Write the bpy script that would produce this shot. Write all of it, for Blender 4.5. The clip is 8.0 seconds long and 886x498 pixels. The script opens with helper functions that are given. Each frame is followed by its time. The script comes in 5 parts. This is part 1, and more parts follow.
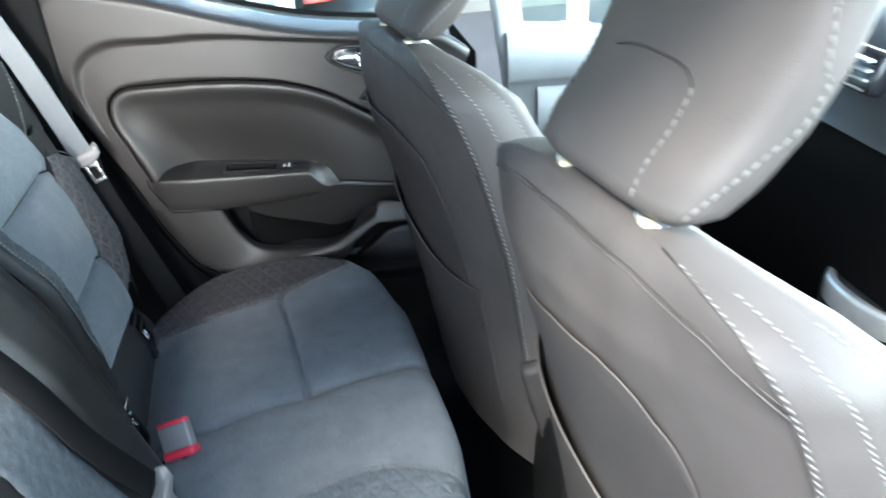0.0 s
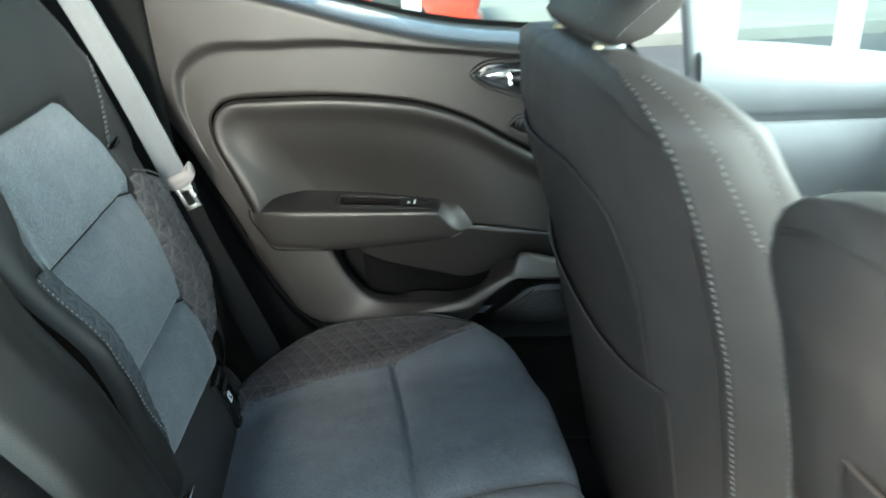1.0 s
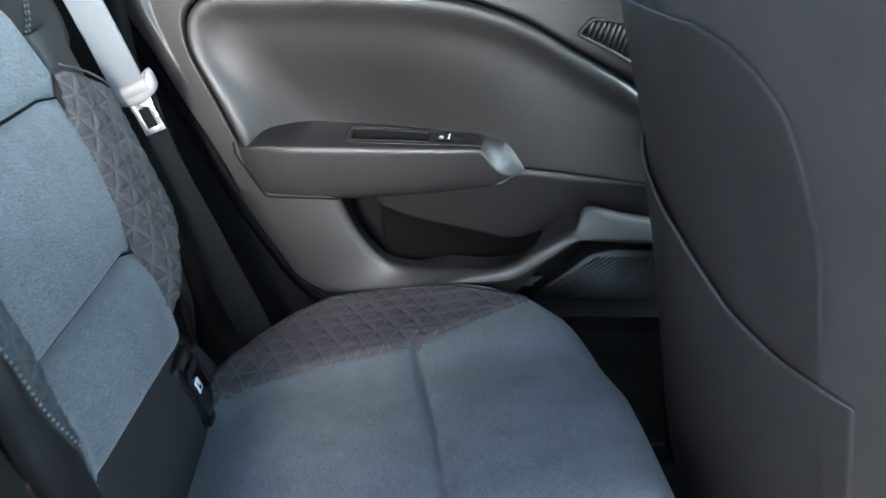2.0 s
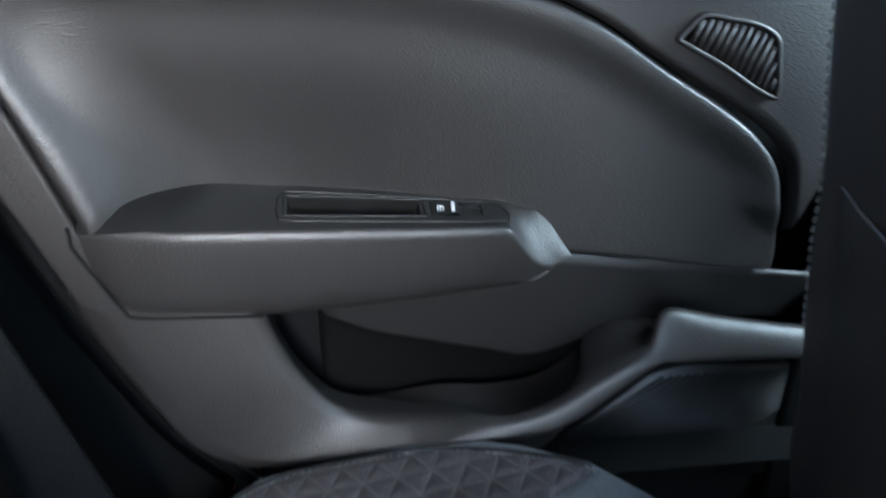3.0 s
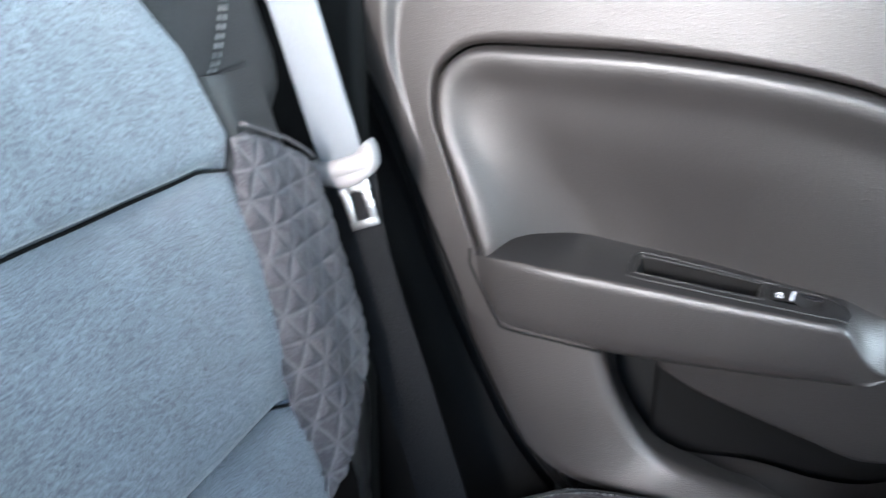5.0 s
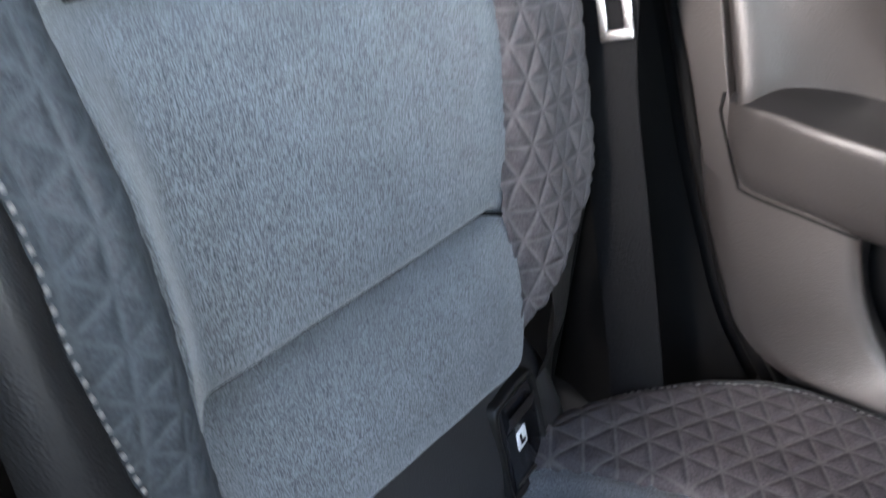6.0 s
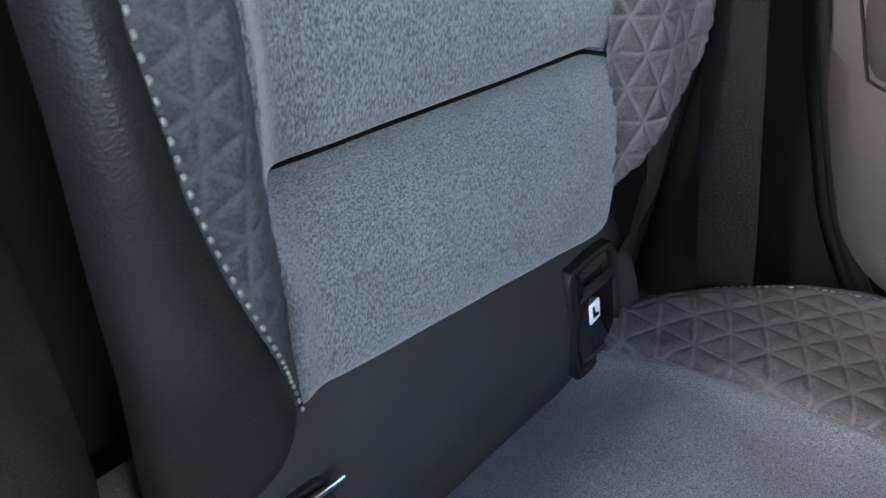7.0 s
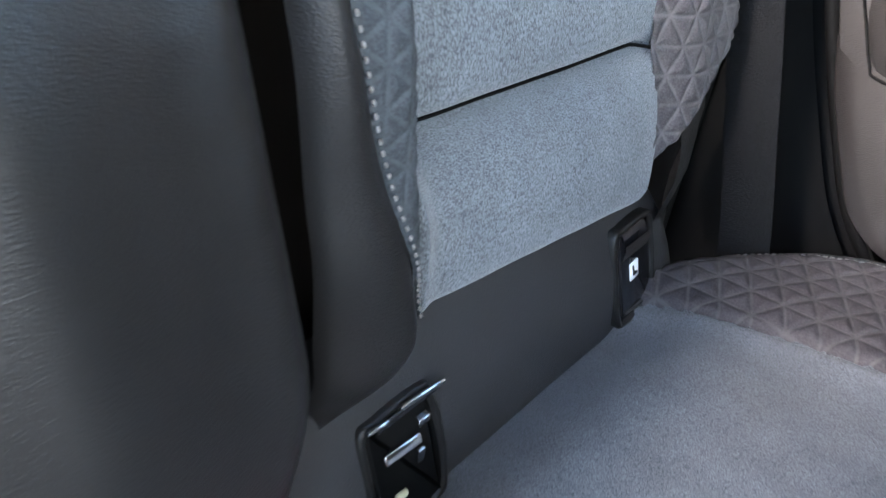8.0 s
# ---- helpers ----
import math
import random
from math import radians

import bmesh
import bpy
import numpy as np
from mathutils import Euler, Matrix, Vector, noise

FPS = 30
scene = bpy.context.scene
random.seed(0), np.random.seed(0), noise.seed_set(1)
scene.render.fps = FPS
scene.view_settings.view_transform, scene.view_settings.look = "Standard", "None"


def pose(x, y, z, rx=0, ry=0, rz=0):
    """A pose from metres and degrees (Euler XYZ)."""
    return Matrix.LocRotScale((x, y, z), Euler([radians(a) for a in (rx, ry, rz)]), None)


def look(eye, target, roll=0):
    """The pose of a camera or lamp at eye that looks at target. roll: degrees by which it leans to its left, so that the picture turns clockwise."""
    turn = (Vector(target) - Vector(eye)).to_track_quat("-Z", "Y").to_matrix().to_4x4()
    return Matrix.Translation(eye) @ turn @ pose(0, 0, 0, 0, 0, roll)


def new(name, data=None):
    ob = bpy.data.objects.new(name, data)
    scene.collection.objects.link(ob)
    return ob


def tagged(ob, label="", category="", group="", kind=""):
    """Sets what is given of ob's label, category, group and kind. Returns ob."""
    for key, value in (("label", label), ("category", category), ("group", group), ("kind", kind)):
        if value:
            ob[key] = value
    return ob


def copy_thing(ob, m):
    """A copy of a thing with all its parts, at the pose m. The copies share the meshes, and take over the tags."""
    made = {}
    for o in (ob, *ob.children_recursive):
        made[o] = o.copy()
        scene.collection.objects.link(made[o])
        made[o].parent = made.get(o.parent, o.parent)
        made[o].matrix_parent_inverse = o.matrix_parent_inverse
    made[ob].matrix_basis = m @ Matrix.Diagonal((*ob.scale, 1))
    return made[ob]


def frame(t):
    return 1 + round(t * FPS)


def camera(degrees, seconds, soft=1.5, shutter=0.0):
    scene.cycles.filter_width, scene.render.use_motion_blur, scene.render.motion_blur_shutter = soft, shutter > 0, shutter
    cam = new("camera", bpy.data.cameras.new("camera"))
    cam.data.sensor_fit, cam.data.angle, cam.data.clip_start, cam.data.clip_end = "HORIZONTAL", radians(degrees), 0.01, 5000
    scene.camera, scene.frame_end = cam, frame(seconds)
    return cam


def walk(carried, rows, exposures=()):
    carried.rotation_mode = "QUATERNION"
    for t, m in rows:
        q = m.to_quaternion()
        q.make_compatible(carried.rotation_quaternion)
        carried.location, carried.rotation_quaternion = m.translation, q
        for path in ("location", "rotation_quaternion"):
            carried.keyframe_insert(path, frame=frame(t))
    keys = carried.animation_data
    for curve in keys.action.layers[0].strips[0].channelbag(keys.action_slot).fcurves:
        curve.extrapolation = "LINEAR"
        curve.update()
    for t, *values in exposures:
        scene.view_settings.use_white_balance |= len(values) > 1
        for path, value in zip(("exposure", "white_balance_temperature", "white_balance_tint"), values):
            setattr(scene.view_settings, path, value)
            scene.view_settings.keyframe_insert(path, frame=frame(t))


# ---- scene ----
cam = camera(59.2, 8.0, shutter=0.5)
PATH = [
    (0, (0.418, -0.965, 1.256), (0.695, 0.759, 0.282), -3.5),
    (0.5, (0.395, -0.819, 1.228), (0.54, 0.951, 0.308), -3.5),
    (1, (0.381, -0.647, 1.142), (0.401, 1.15, 0.264), -3.3),
    (1.2, (0.382, -0.58, 1.082), (0.355, 1.221, 0.212), -3.0),
    (2.3, (0.317, -0.24, 0.915), (0.318, 1.534, -0.008), -1.8),
    (2.5, (0.292, -0.131, 0.882), (0.353, 1.648, -0.031), -1.5),
    (3, (0.194, 0.084, 0.84), (0.627, 1.846, -0.003), 1.3),
    (3.5, (0.213, 0.193, 0.852), (0.663, 1.898, -0.092), 2.2),
    (4, (0.186, 0.178, 0.88), (0.508, 1.931, -0.028), 2.7),
    (4.5, (0.254, 0.049, 0.884), (-0.084, 1.866, 0.118), -2.3),
    (4.7, (0.264, -0.003, 0.901), (-0.202, 1.796, 0.162), -1.6),
    (5.8, (0.221, -0.028, 0.841), (-0.692, 1.468, -0.123), 4.1),
    (6, (0.215, 0.005, 0.822), (-0.729, 1.419, -0.23), 4.4),
    (6.2, (0.218, 0.011, 0.794), (-0.738, 1.393, -0.291), 5.0),
    (6.5, (0.218, 0.014, 0.778), (-0.778, 1.311, -0.374), 6.2),
    (7, (0.221, -0.001, 0.747), (-0.801, 1.236, -0.448), 7.5),
    (7.5, (0.223, -0.03, 0.746), (-0.814, 1.194, -0.449), 7.7),
    (8, (0.256, -0.109, 0.768), (-0.792, 1.128, -0.405), 7.6),
]
walk(cam, [(t, look(eye, target, roll)) for t, eye, target, roll in PATH],
     [(0, 3.0, 6100, 0), (0.5, 2.72, 6500, -9), (1.0, 2.85, 6600, -8), (2.5, 3.45, 5700, 2), (3.0, 2.95, 5700, 1), (3.5, 2.95, 5800, 2), (4.0, 3.95, 5800, 2), (4.5, 3.92, 5800, 3), (5.8, 3.6, 6600, 12), (7, 3.65, 6600, 11), (7.5, 3.65, 6600, 11), (8, 4.15, 6600, 11)])



# ---- light ----
world = bpy.data.worlds.new("sky")
scene.world = world
world.use_nodes = True
wn = world.node_tree.nodes
sky = wn.new("ShaderNodeTexSky")
sky.sky_type = "NISHITA"
sky.sun_disc = False
sky.sun_elevation = radians(52.7)
sky.sun_rotation = radians(225)
world.node_tree.links.new(sky.outputs["Color"], wn["Background"].inputs["Color"])
wn["Background"].inputs["Strength"].default_value = 0.15
sun_data = bpy.data.lights.new("sun", "SUN")
sun_data.energy = 1.9
sun_data.angle = radians(22)
sun_data.color = (1.0, 0.95, 0.88)
sun = new("sun", sun_data)
sun.matrix_world = look((-3.5, -3.5, 6.5), (0, 0, 0))



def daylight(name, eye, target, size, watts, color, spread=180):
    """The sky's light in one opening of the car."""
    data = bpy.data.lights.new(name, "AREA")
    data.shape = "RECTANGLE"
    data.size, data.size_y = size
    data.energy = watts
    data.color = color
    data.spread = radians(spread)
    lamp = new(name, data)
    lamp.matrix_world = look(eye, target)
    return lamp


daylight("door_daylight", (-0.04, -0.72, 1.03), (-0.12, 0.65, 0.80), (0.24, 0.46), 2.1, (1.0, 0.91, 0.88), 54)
daylight("windscreen_daylight", (1.62, 0.0, 1.14), (0.9, 0.05, 0.78), (1.10, 0.45), 7.5, (0.84, 0.94, 1.0))
daylight("front_window_daylight", (1.24, -0.70, 1.08), (0.30, 0.62, 0.72), (0.80, 0.38), 3.3, (0.84, 0.95, 1.0))
daylight("far_window_daylight", (1.28, 0.575, 1.08), (0.50, 0.62, 0.62), (0.60, 0.30), 1.25, (0.80, 0.93, 1.0), 100)

# ---- materials ----
def material(name, color, rough=0.5, metal=0.0, grain=0.0, grain_size=0.001, vary=0.15, vary_size=0.05,
             spec=0.5, sheen=0.0, fleck=0.0, fleck_size=0.002, fleck_band=0.15, kind="NOISE", stretch=(1, 1, 1), coat=0.0):
    m = bpy.data.materials.new(name)
    m.use_nodes = True
    nt = m.node_tree
    b = nt.nodes["Principled BSDF"]
    b.inputs["Roughness"].default_value = rough
    b.inputs["Metallic"].default_value = metal
    b.inputs["Specular IOR Level"].default_value = spec
    b.inputs["Sheen Weight"].default_value = sheen
    b.inputs["Sheen Roughness"].default_value = 0.5
    b.inputs["Coat Weight"].default_value = coat
    tc = nt.nodes.new("ShaderNodeTexCoord")
    mp = nt.nodes.new("ShaderNodeMapping")
    mp.inputs["Scale"].default_value = stretch
    nt.links.new(tc.outputs["Object"], mp.inputs["Vector"])
    big = nt.nodes.new("ShaderNodeTexNoise")
    big.inputs["Scale"].default_value = 1 / vary_size
    big.inputs["Detail"].default_value = 5
    nt.links.new(tc.outputs["Object"], big.inputs["Vector"])
    ramp = nt.nodes.new("ShaderNodeMapRange")
    ramp.inputs["From Min"].default_value = 0.3
    ramp.inputs["From Max"].default_value = 0.7
    ramp.inputs["To Min"].default_value = 1 - vary
    ramp.inputs["To Max"].default_value = 1 + vary
    nt.links.new(big.outputs["Fac"], ramp.inputs["Value"])
    value = ramp.outputs["Result"]
    if fleck > 0:
        fl = nt.nodes.new("ShaderNodeTexNoise")
        fl.inputs["Scale"].default_value = 1 / fleck_size
        fl.inputs["Detail"].default_value = 3
        nt.links.new(mp.outputs["Vector"], fl.inputs["Vector"])
        fr = nt.nodes.new("ShaderNodeMapRange")
        fr.inputs["From Min"].default_value = 0.5 - fleck_band
        fr.inputs["From Max"].default_value = 0.5 + fleck_band
        fr.inputs["To Min"].default_value = 1 - fleck
        fr.inputs["To Max"].default_value = 1 + fleck
        nt.links.new(fl.outputs["Fac"], fr.inputs["Value"])
        mul = nt.nodes.new("ShaderNodeMath")
        mul.operation = "MULTIPLY"
        nt.links.new(value, mul.inputs[0])
        nt.links.new(fr.outputs["Result"], mul.inputs[1])
        value = mul.outputs[0]
    mix = nt.nodes.new("ShaderNodeVectorMath")
    mix.operation = "SCALE"
    mix.inputs[0].default_value = color
    nt.links.new(value, mix.inputs["Scale"])
    nt.links.new(mix.outputs["Vector"], b.inputs["Base Color"])
    rr = nt.nodes.new("ShaderNodeMapRange")
    rr.inputs["To Min"].default_value = max(0.02, rough - 0.06)
    rr.inputs["To Max"].default_value = min(1, rough + 0.06)
    nt.links.new(big.outputs["Fac"], rr.inputs["Value"])
    nt.links.new(rr.outputs["Result"], b.inputs["Roughness"])
    if grain > 0:
        if kind == "CELL":
            g = nt.nodes.new("ShaderNodeTexVoronoi")
            g.inputs["Scale"].default_value = 1 / grain_size
            out = g.outputs["Distance"]
        else:
            g = nt.nodes.new("ShaderNodeTexNoise")
            g.inputs["Scale"].default_value = 1 / grain_size
            g.inputs["Detail"].default_value = 4
            out = g.outputs["Fac"]
        nt.links.new(mp.outputs["Vector"], g.inputs["Vector"])
        bump = nt.nodes.new("ShaderNodeBump")
        bump.inputs["Strength"].default_value = grain
        bump.inputs["Distance"].default_value = grain_size * 0.5
        nt.links.new(out, bump.inputs["Height"])
        nt.links.new(bump.outputs["Normal"], b.inputs["Normal"])
    return m


M_TRIM = material("grained_trim", (0.0165, 0.0142, 0.0135), 0.44, grain=0.36, grain_size=0.0013, kind="CELL", vary=0.06, stretch=(0.6, 1, 1), spec=0.48)
# Front door trim: paled so the colour itself carries the daylight.
M_FTRIM = material("daylight_paled_trim", (0.17, 0.176, 0.182), 0.45, grain=0.38, grain_size=0.0013, kind="CELL", vary=0.06)
M_LOW = material("lower_door_plastic", (0.0195, 0.0168, 0.0162), 0.45, grain=0.38, grain_size=0.0013, kind="CELL", vary=0.06, stretch=(0.6, 1, 1), spec=0.45)
# Smoother ledge trim, also paled: sky reflection put into the base colour.
M_LEDGE = material("smooth_sky_paled_ledge", (0.09, 0.09, 0.09), 0.24, grain=0.08, grain_size=0.0011, kind="CELL", vary=0.06, spec=0.7)
M_INSERT = material("soft_insert", (0.0138, 0.0124, 0.0120), 0.46, grain=0.36, grain_size=0.0014, kind="CELL", vary=0.06, stretch=(0.55, 1, 1), spec=0.5)
M_ARM = material("soft_armrest_vinyl", (0.0142, 0.0126, 0.0121), 0.45, grain=0.38, grain_size=0.0014, kind="CELL", vary=0.06, stretch=(0.55, 1, 1), spec=0.5)
# Armrest top: the dark colour carries the shade that falls on it.
M_ARMTOP = material("shaded_armrest_top", (0.0068, 0.0066, 0.0068), 0.40, grain=0.14, grain_size=0.0010, kind="CELL", vary=0.05, spec=0.35)
M_BLACK = material("black_plastic", (0.0078, 0.0076, 0.0075), 0.42, grain=0.3, grain_size=0.0012, kind="CELL", spec=0.3)
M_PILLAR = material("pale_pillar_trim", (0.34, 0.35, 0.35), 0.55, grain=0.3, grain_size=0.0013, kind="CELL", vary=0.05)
M_GLOSS = material("piano_black", (0.010, 0.010, 0.012), 0.18)
# Near-black for rubber and trims; also painted as shade in hollows and seams.
M_RUBBERSHADE = material("rubber_and_shade_black", (0.004, 0.004, 0.004), 0.75, spec=0.07)
M_FABRIC = material("melange_cloth", (0.116, 0.127, 0.138), 0.85, grain=0.7, grain_size=0.0007, vary=0.10, vary_size=0.03,
                    sheen=0.25, fleck=0.58, fleck_size=0.00075, fleck_band=0.12, stretch=(1, 1, 0.30), spec=0.12)
M_CUSHION = material("cushion_cloth", (0.104, 0.109, 0.117), 0.85, grain=0.6, grain_size=0.0012, vary=0.12, vary_size=0.04,
                     sheen=0.15, fleck=0.6, fleck_size=0.0009, spec=0.1)
M_PATCH = material("embossed_cloth", (0.064, 0.058, 0.060), 0.7, grain=0.5, grain_size=0.0015, vary=0.15, vary_size=0.01,
                   fleck=0.25, fleck_size=0.002, spec=0.15)
M_PATCH2 = material("embossed_grey_cloth", (0.062, 0.069, 0.076), 0.75, grain=0.5, grain_size=0.0015, vary=0.2, vary_size=0.012, spec=0.3,
                    fleck=0.3, fleck_size=0.002)
M_VINYL = material("dark_vinyl", (0.0128, 0.0122, 0.0122), 0.48, grain=0.35, grain_size=0.0014, kind="CELL", vary=0.08, spec=0.25)
M_WIDE = material("glossy_dark_vinyl", (0.0085, 0.0080, 0.0079), 0.44, grain=0.30, grain_size=0.0012, kind="CELL", vary=0.10, spec=0.40)
# Dark vinyl again, paled: light on the upturned roll put into colour.
M_FOOTLIT = material("lit_foot_vinyl", (0.027, 0.027, 0.0285), 0.45, grain=0.25, grain_size=0.0014, kind="CELL", vary=0.08, spec=0.3)
# Shaded copy of the belt webbing; the shade sits in this colour.
M_WEBSHADE = material("shaded_webbing", (0.005, 0.005, 0.0055), 0.7, grain=1.0, grain_size=0.002, vary=0.1, stretch=(1, 0.15, 1), spec=0.08)
M_SEAT = material("seat_vinyl", (0.068, 0.0575, 0.053), 0.52, grain=0.3, grain_size=0.0012, kind="CELL", vary=0.1, vary_size=0.08, spec=0.32)
M_SEATDARK = material("seat_pocket_vinyl", (0.043, 0.0365, 0.034), 0.45, grain=0.3, grain_size=0.0014, kind="CELL", vary=0.1, spec=0.3)
M_PALETHREAD = material("pale_thread", (0.19, 0.18, 0.17), 0.7, vary=0.2, vary_size=0.004)
M_THREAD = material("grey_thread", (0.105, 0.104, 0.103), 0.7, vary=0.2, vary_size=0.004)
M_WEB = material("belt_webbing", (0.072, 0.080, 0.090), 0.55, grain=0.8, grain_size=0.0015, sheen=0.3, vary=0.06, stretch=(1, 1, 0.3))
M_METAL = material("bright_steel", (0.62, 0.62, 0.62), 0.28, metal=1.0, vary=0.05)
M_CHROME = material("satin_chrome", (0.75, 0.75, 0.76), 0.16, metal=1.0, vary=0.03)
M_BUCKLEGREY = material("buckle_grey", (0.16, 0.15, 0.15), 0.5)
M_RED = material("red_plastic", (0.62, 0.03, 0.06), 0.4)
M_WHITE = material("white_print", (0.80, 0.80, 0.80), 0.5)
M_CARPET = material("carpet", (0.006, 0.006, 0.007), 0.95, grain=1.0, grain_size=0.003, spec=0.05)
M_HEAD = material("headliner", (0.22, 0.21, 0.20), 0.9, grain=0.3, grain_size=0.002)
M_PAINT = material("red_paint", (0.20, 0.008, 0.014), 0.3, coat=1.0, vary=0.02)
M_SILVERPAINT = material("silver_paint", (0.62, 0.63, 0.65), 0.35, vary=0.04)
M_SILVER = material("silver_trim", (0.55, 0.56, 0.58), 0.3, metal=0.7)
M_CREAM = material("cream_tab", (0.62, 0.55, 0.36), 0.5)
M_BOUNCE = material("bounce_paving", (0.17, 0.158, 0.15), 0.85, grain=0.5, grain_size=0.01, vary=0.12, vary_size=0.5)
M_ASPHALT = material("asphalt", (0.045, 0.045, 0.045), 0.9, grain=0.8, grain_size=0.01, vary=0.2, vary_size=0.6)
M_PAVE = material("paving", (0.17, 0.168, 0.15), 0.85, grain=0.5, grain_size=0.01, vary=0.12, vary_size=0.4)
M_WALL = material("render_wall", (0.20, 0.205, 0.17), 0.85, grain=0.3, grain_size=0.004, vary=0.08, vary_size=0.5)
M_POST = material("white_post", (0.80, 0.80, 0.79), 0.5, vary=0.05)
M_CARRED = material("orange_red_paint", (0.55, 0.045, 0.02), 0.3, coat=1.0, vary=0.03)
M_TYRE = material("tyre", (0.02, 0.02, 0.02), 0.85)
M_DGLASS = material("shop_glass", (0.10, 0.13, 0.13), 0.08, spec=0.8)


def glass():
    m = bpy.data.materials.new("window_glass")
    m.use_nodes = True
    b = m.node_tree.nodes["Principled BSDF"]
    b.inputs["Base Color"].default_value = (0.80, 0.94, 0.90, 1)
    b.inputs["Roughness"].default_value = 0.0
    b.inputs["IOR"].default_value = 1.45
    b.inputs["Transmission Weight"].default_value = 1.0
    return m


M_GLASS = glass()


def quilt(name, color, line, side, turn, axes, rough=0.72):
    """Embossed cloth: a triangle lattice of paler pressed lines over a mottled ground; axes: which object axes span the patch."""
    m = material(name, color, rough, grain=0.5, grain_size=0.0013, vary=0.16, vary_size=0.010, fleck=0.28, fleck_size=0.0016, spec=0.15)
    nt = m.node_tree
    sep = nt.nodes.new("ShaderNodeSeparateXYZ")
    nt.links.new(nt.nodes["Texture Coordinate"].outputs["Object"], sep.inputs[0])

    def calc(op, a, c=None):
        n = nt.nodes.new("ShaderNodeMath")
        n.operation = op
        for slot, value in enumerate((a, c)):
            if value is None:
                continue
            if isinstance(value, (int, float)):
                n.inputs[slot].default_value = value
            else:
                nt.links.new(value, n.inputs[slot])
        return n.outputs[0]

    p, q = sep.outputs[axes[0]], sep.outputs[axes[1]]
    ca, sa = math.cos(turn), math.sin(turn)
    a = calc("SUBTRACT", calc("MULTIPLY", p, ca), calc("MULTIPLY", q, sa))
    c = calc("ADD", calc("MULTIPLY", p, sa), calc("MULTIPLY", q, ca))
    h = side * 0.866
    best = None
    for k in range(3):
        ang = k * math.pi / 3
        t = calc("DIVIDE", calc("ADD", calc("MULTIPLY", a, math.sin(ang)), calc("MULTIPLY", c, math.cos(ang))), h)
        d = calc("MULTIPLY", calc("ABSOLUTE", calc("SUBTRACT", calc("FRACT", calc("ADD", t, 0.5)), 0.5)), h)
        best = d if best is None else calc("MINIMUM", best, d)
    wear = nt.nodes.new("ShaderNodeTexNoise")
    wear.inputs["Scale"].default_value = 160
    wear.inputs["Detail"].default_value = 3
    nt.links.new(nt.nodes["Texture Coordinate"].outputs["Object"], wear.inputs["Vector"])
    edge_of = nt.nodes.new("ShaderNodeMapRange")
    edge_of.inputs["From Min"].default_value = 0.0019
    edge_of.inputs["From Max"].default_value = 0.0006
    nt.links.new(best, edge_of.inputs["Value"])
    mask = calc("MULTIPLY", edge_of.outputs["Result"], calc("ADD", calc("MULTIPLY", wear.outputs["Fac"], 1.1), -0.05))
    b = nt.nodes["Principled BSDF"]
    ground = b.inputs["Base Color"].links[0].from_socket
    mix = nt.nodes.new("ShaderNodeMix")
    mix.data_type = "RGBA"
    nt.links.new(mask, mix.inputs["Factor"])
    nt.links.new(ground, mix.inputs["A"])
    mix.inputs["B"].default_value = (*line, 1)
    nt.links.new(mix.outputs["Result"], b.inputs["Base Color"])
    return m


M_QUILT_SEAT = quilt("embossed_cushion_cloth", (0.042, 0.037, 0.039), (0.094, 0.084, 0.084), 0.030, 0.0, ("X", "Y"))
M_QUILT_SIDE = quilt("embossed_side_cloth", (0.052, 0.048, 0.051), (0.108, 0.100, 0.103), 0.025, 0.05, ("Y", "Z"))
M_QUILT_STRIP = quilt("embossed_grey_strip", (0.040, 0.045, 0.050), (0.066, 0.073, 0.079), 0.020, 1.69, ("Y", "Z"))


# ---- building helpers ----
def thing(name, place, label, category, group="", kind=""):
    ob = new(name)
    ob.empty_display_size = 0.05
    ob.location = place
    return tagged(ob, label, category, group, kind)


def part(name, bm, mat, parent=None, label="", smooth=True):
    bmesh.ops.recalc_face_normals(bm, faces=bm.faces)
    me = bpy.data.meshes.new(name)
    if smooth:
        for f in bm.faces:
            f.smooth = True
    bm.to_mesh(me)
    bm.free()
    me.materials.append(mat)
    ob = new(name, me)
    if parent is not None:
        ob.parent = parent
        ob.matrix_parent_inverse = Matrix.Translation(parent.location).inverted()
    if label:
        ob["label"] = label
    return ob


def lerp(a, b, t):
    return a + (b - a) * t


def smooth01(t):
    t = max(0.0, min(1.0, t))
    return t * t * (3 - 2 * t)


def table(rows, x):
    """Monotone table look-up with straight pieces: rows of (x, y)."""
    if x <= rows[0][0]:
        return rows[0][1]
    for (a, b), (c, d) in zip(rows, rows[1:]):
        if x <= c:
            return lerp(b, d, (x - a) / (c - a))
    return rows[-1][1]


def curve(pts, n=8, closed=False):
    """Catmull-Rom points through pts, n to each piece."""
    p = [Vector(q) for q in pts]
    out = []
    k = len(p)
    for i in range(k if closed else k - 1):
        if closed:
            a, b, c, d = p[i - 1], p[i], p[(i + 1) % k], p[(i + 2) % k]
        else:
            a, b, c, d = p[max(i - 1, 0)], p[i], p[i + 1], p[min(i + 2, k - 1)]
        for j in range(n):
            t = j / n
            out.append(0.5 * (2 * b + (c - a) * t + (2 * a - 5 * b + 4 * c - d) * t * t + (3 * b - a - 3 * c + d) * t ** 3))
    if not closed:
        out.append(p[-1].copy())
    return out


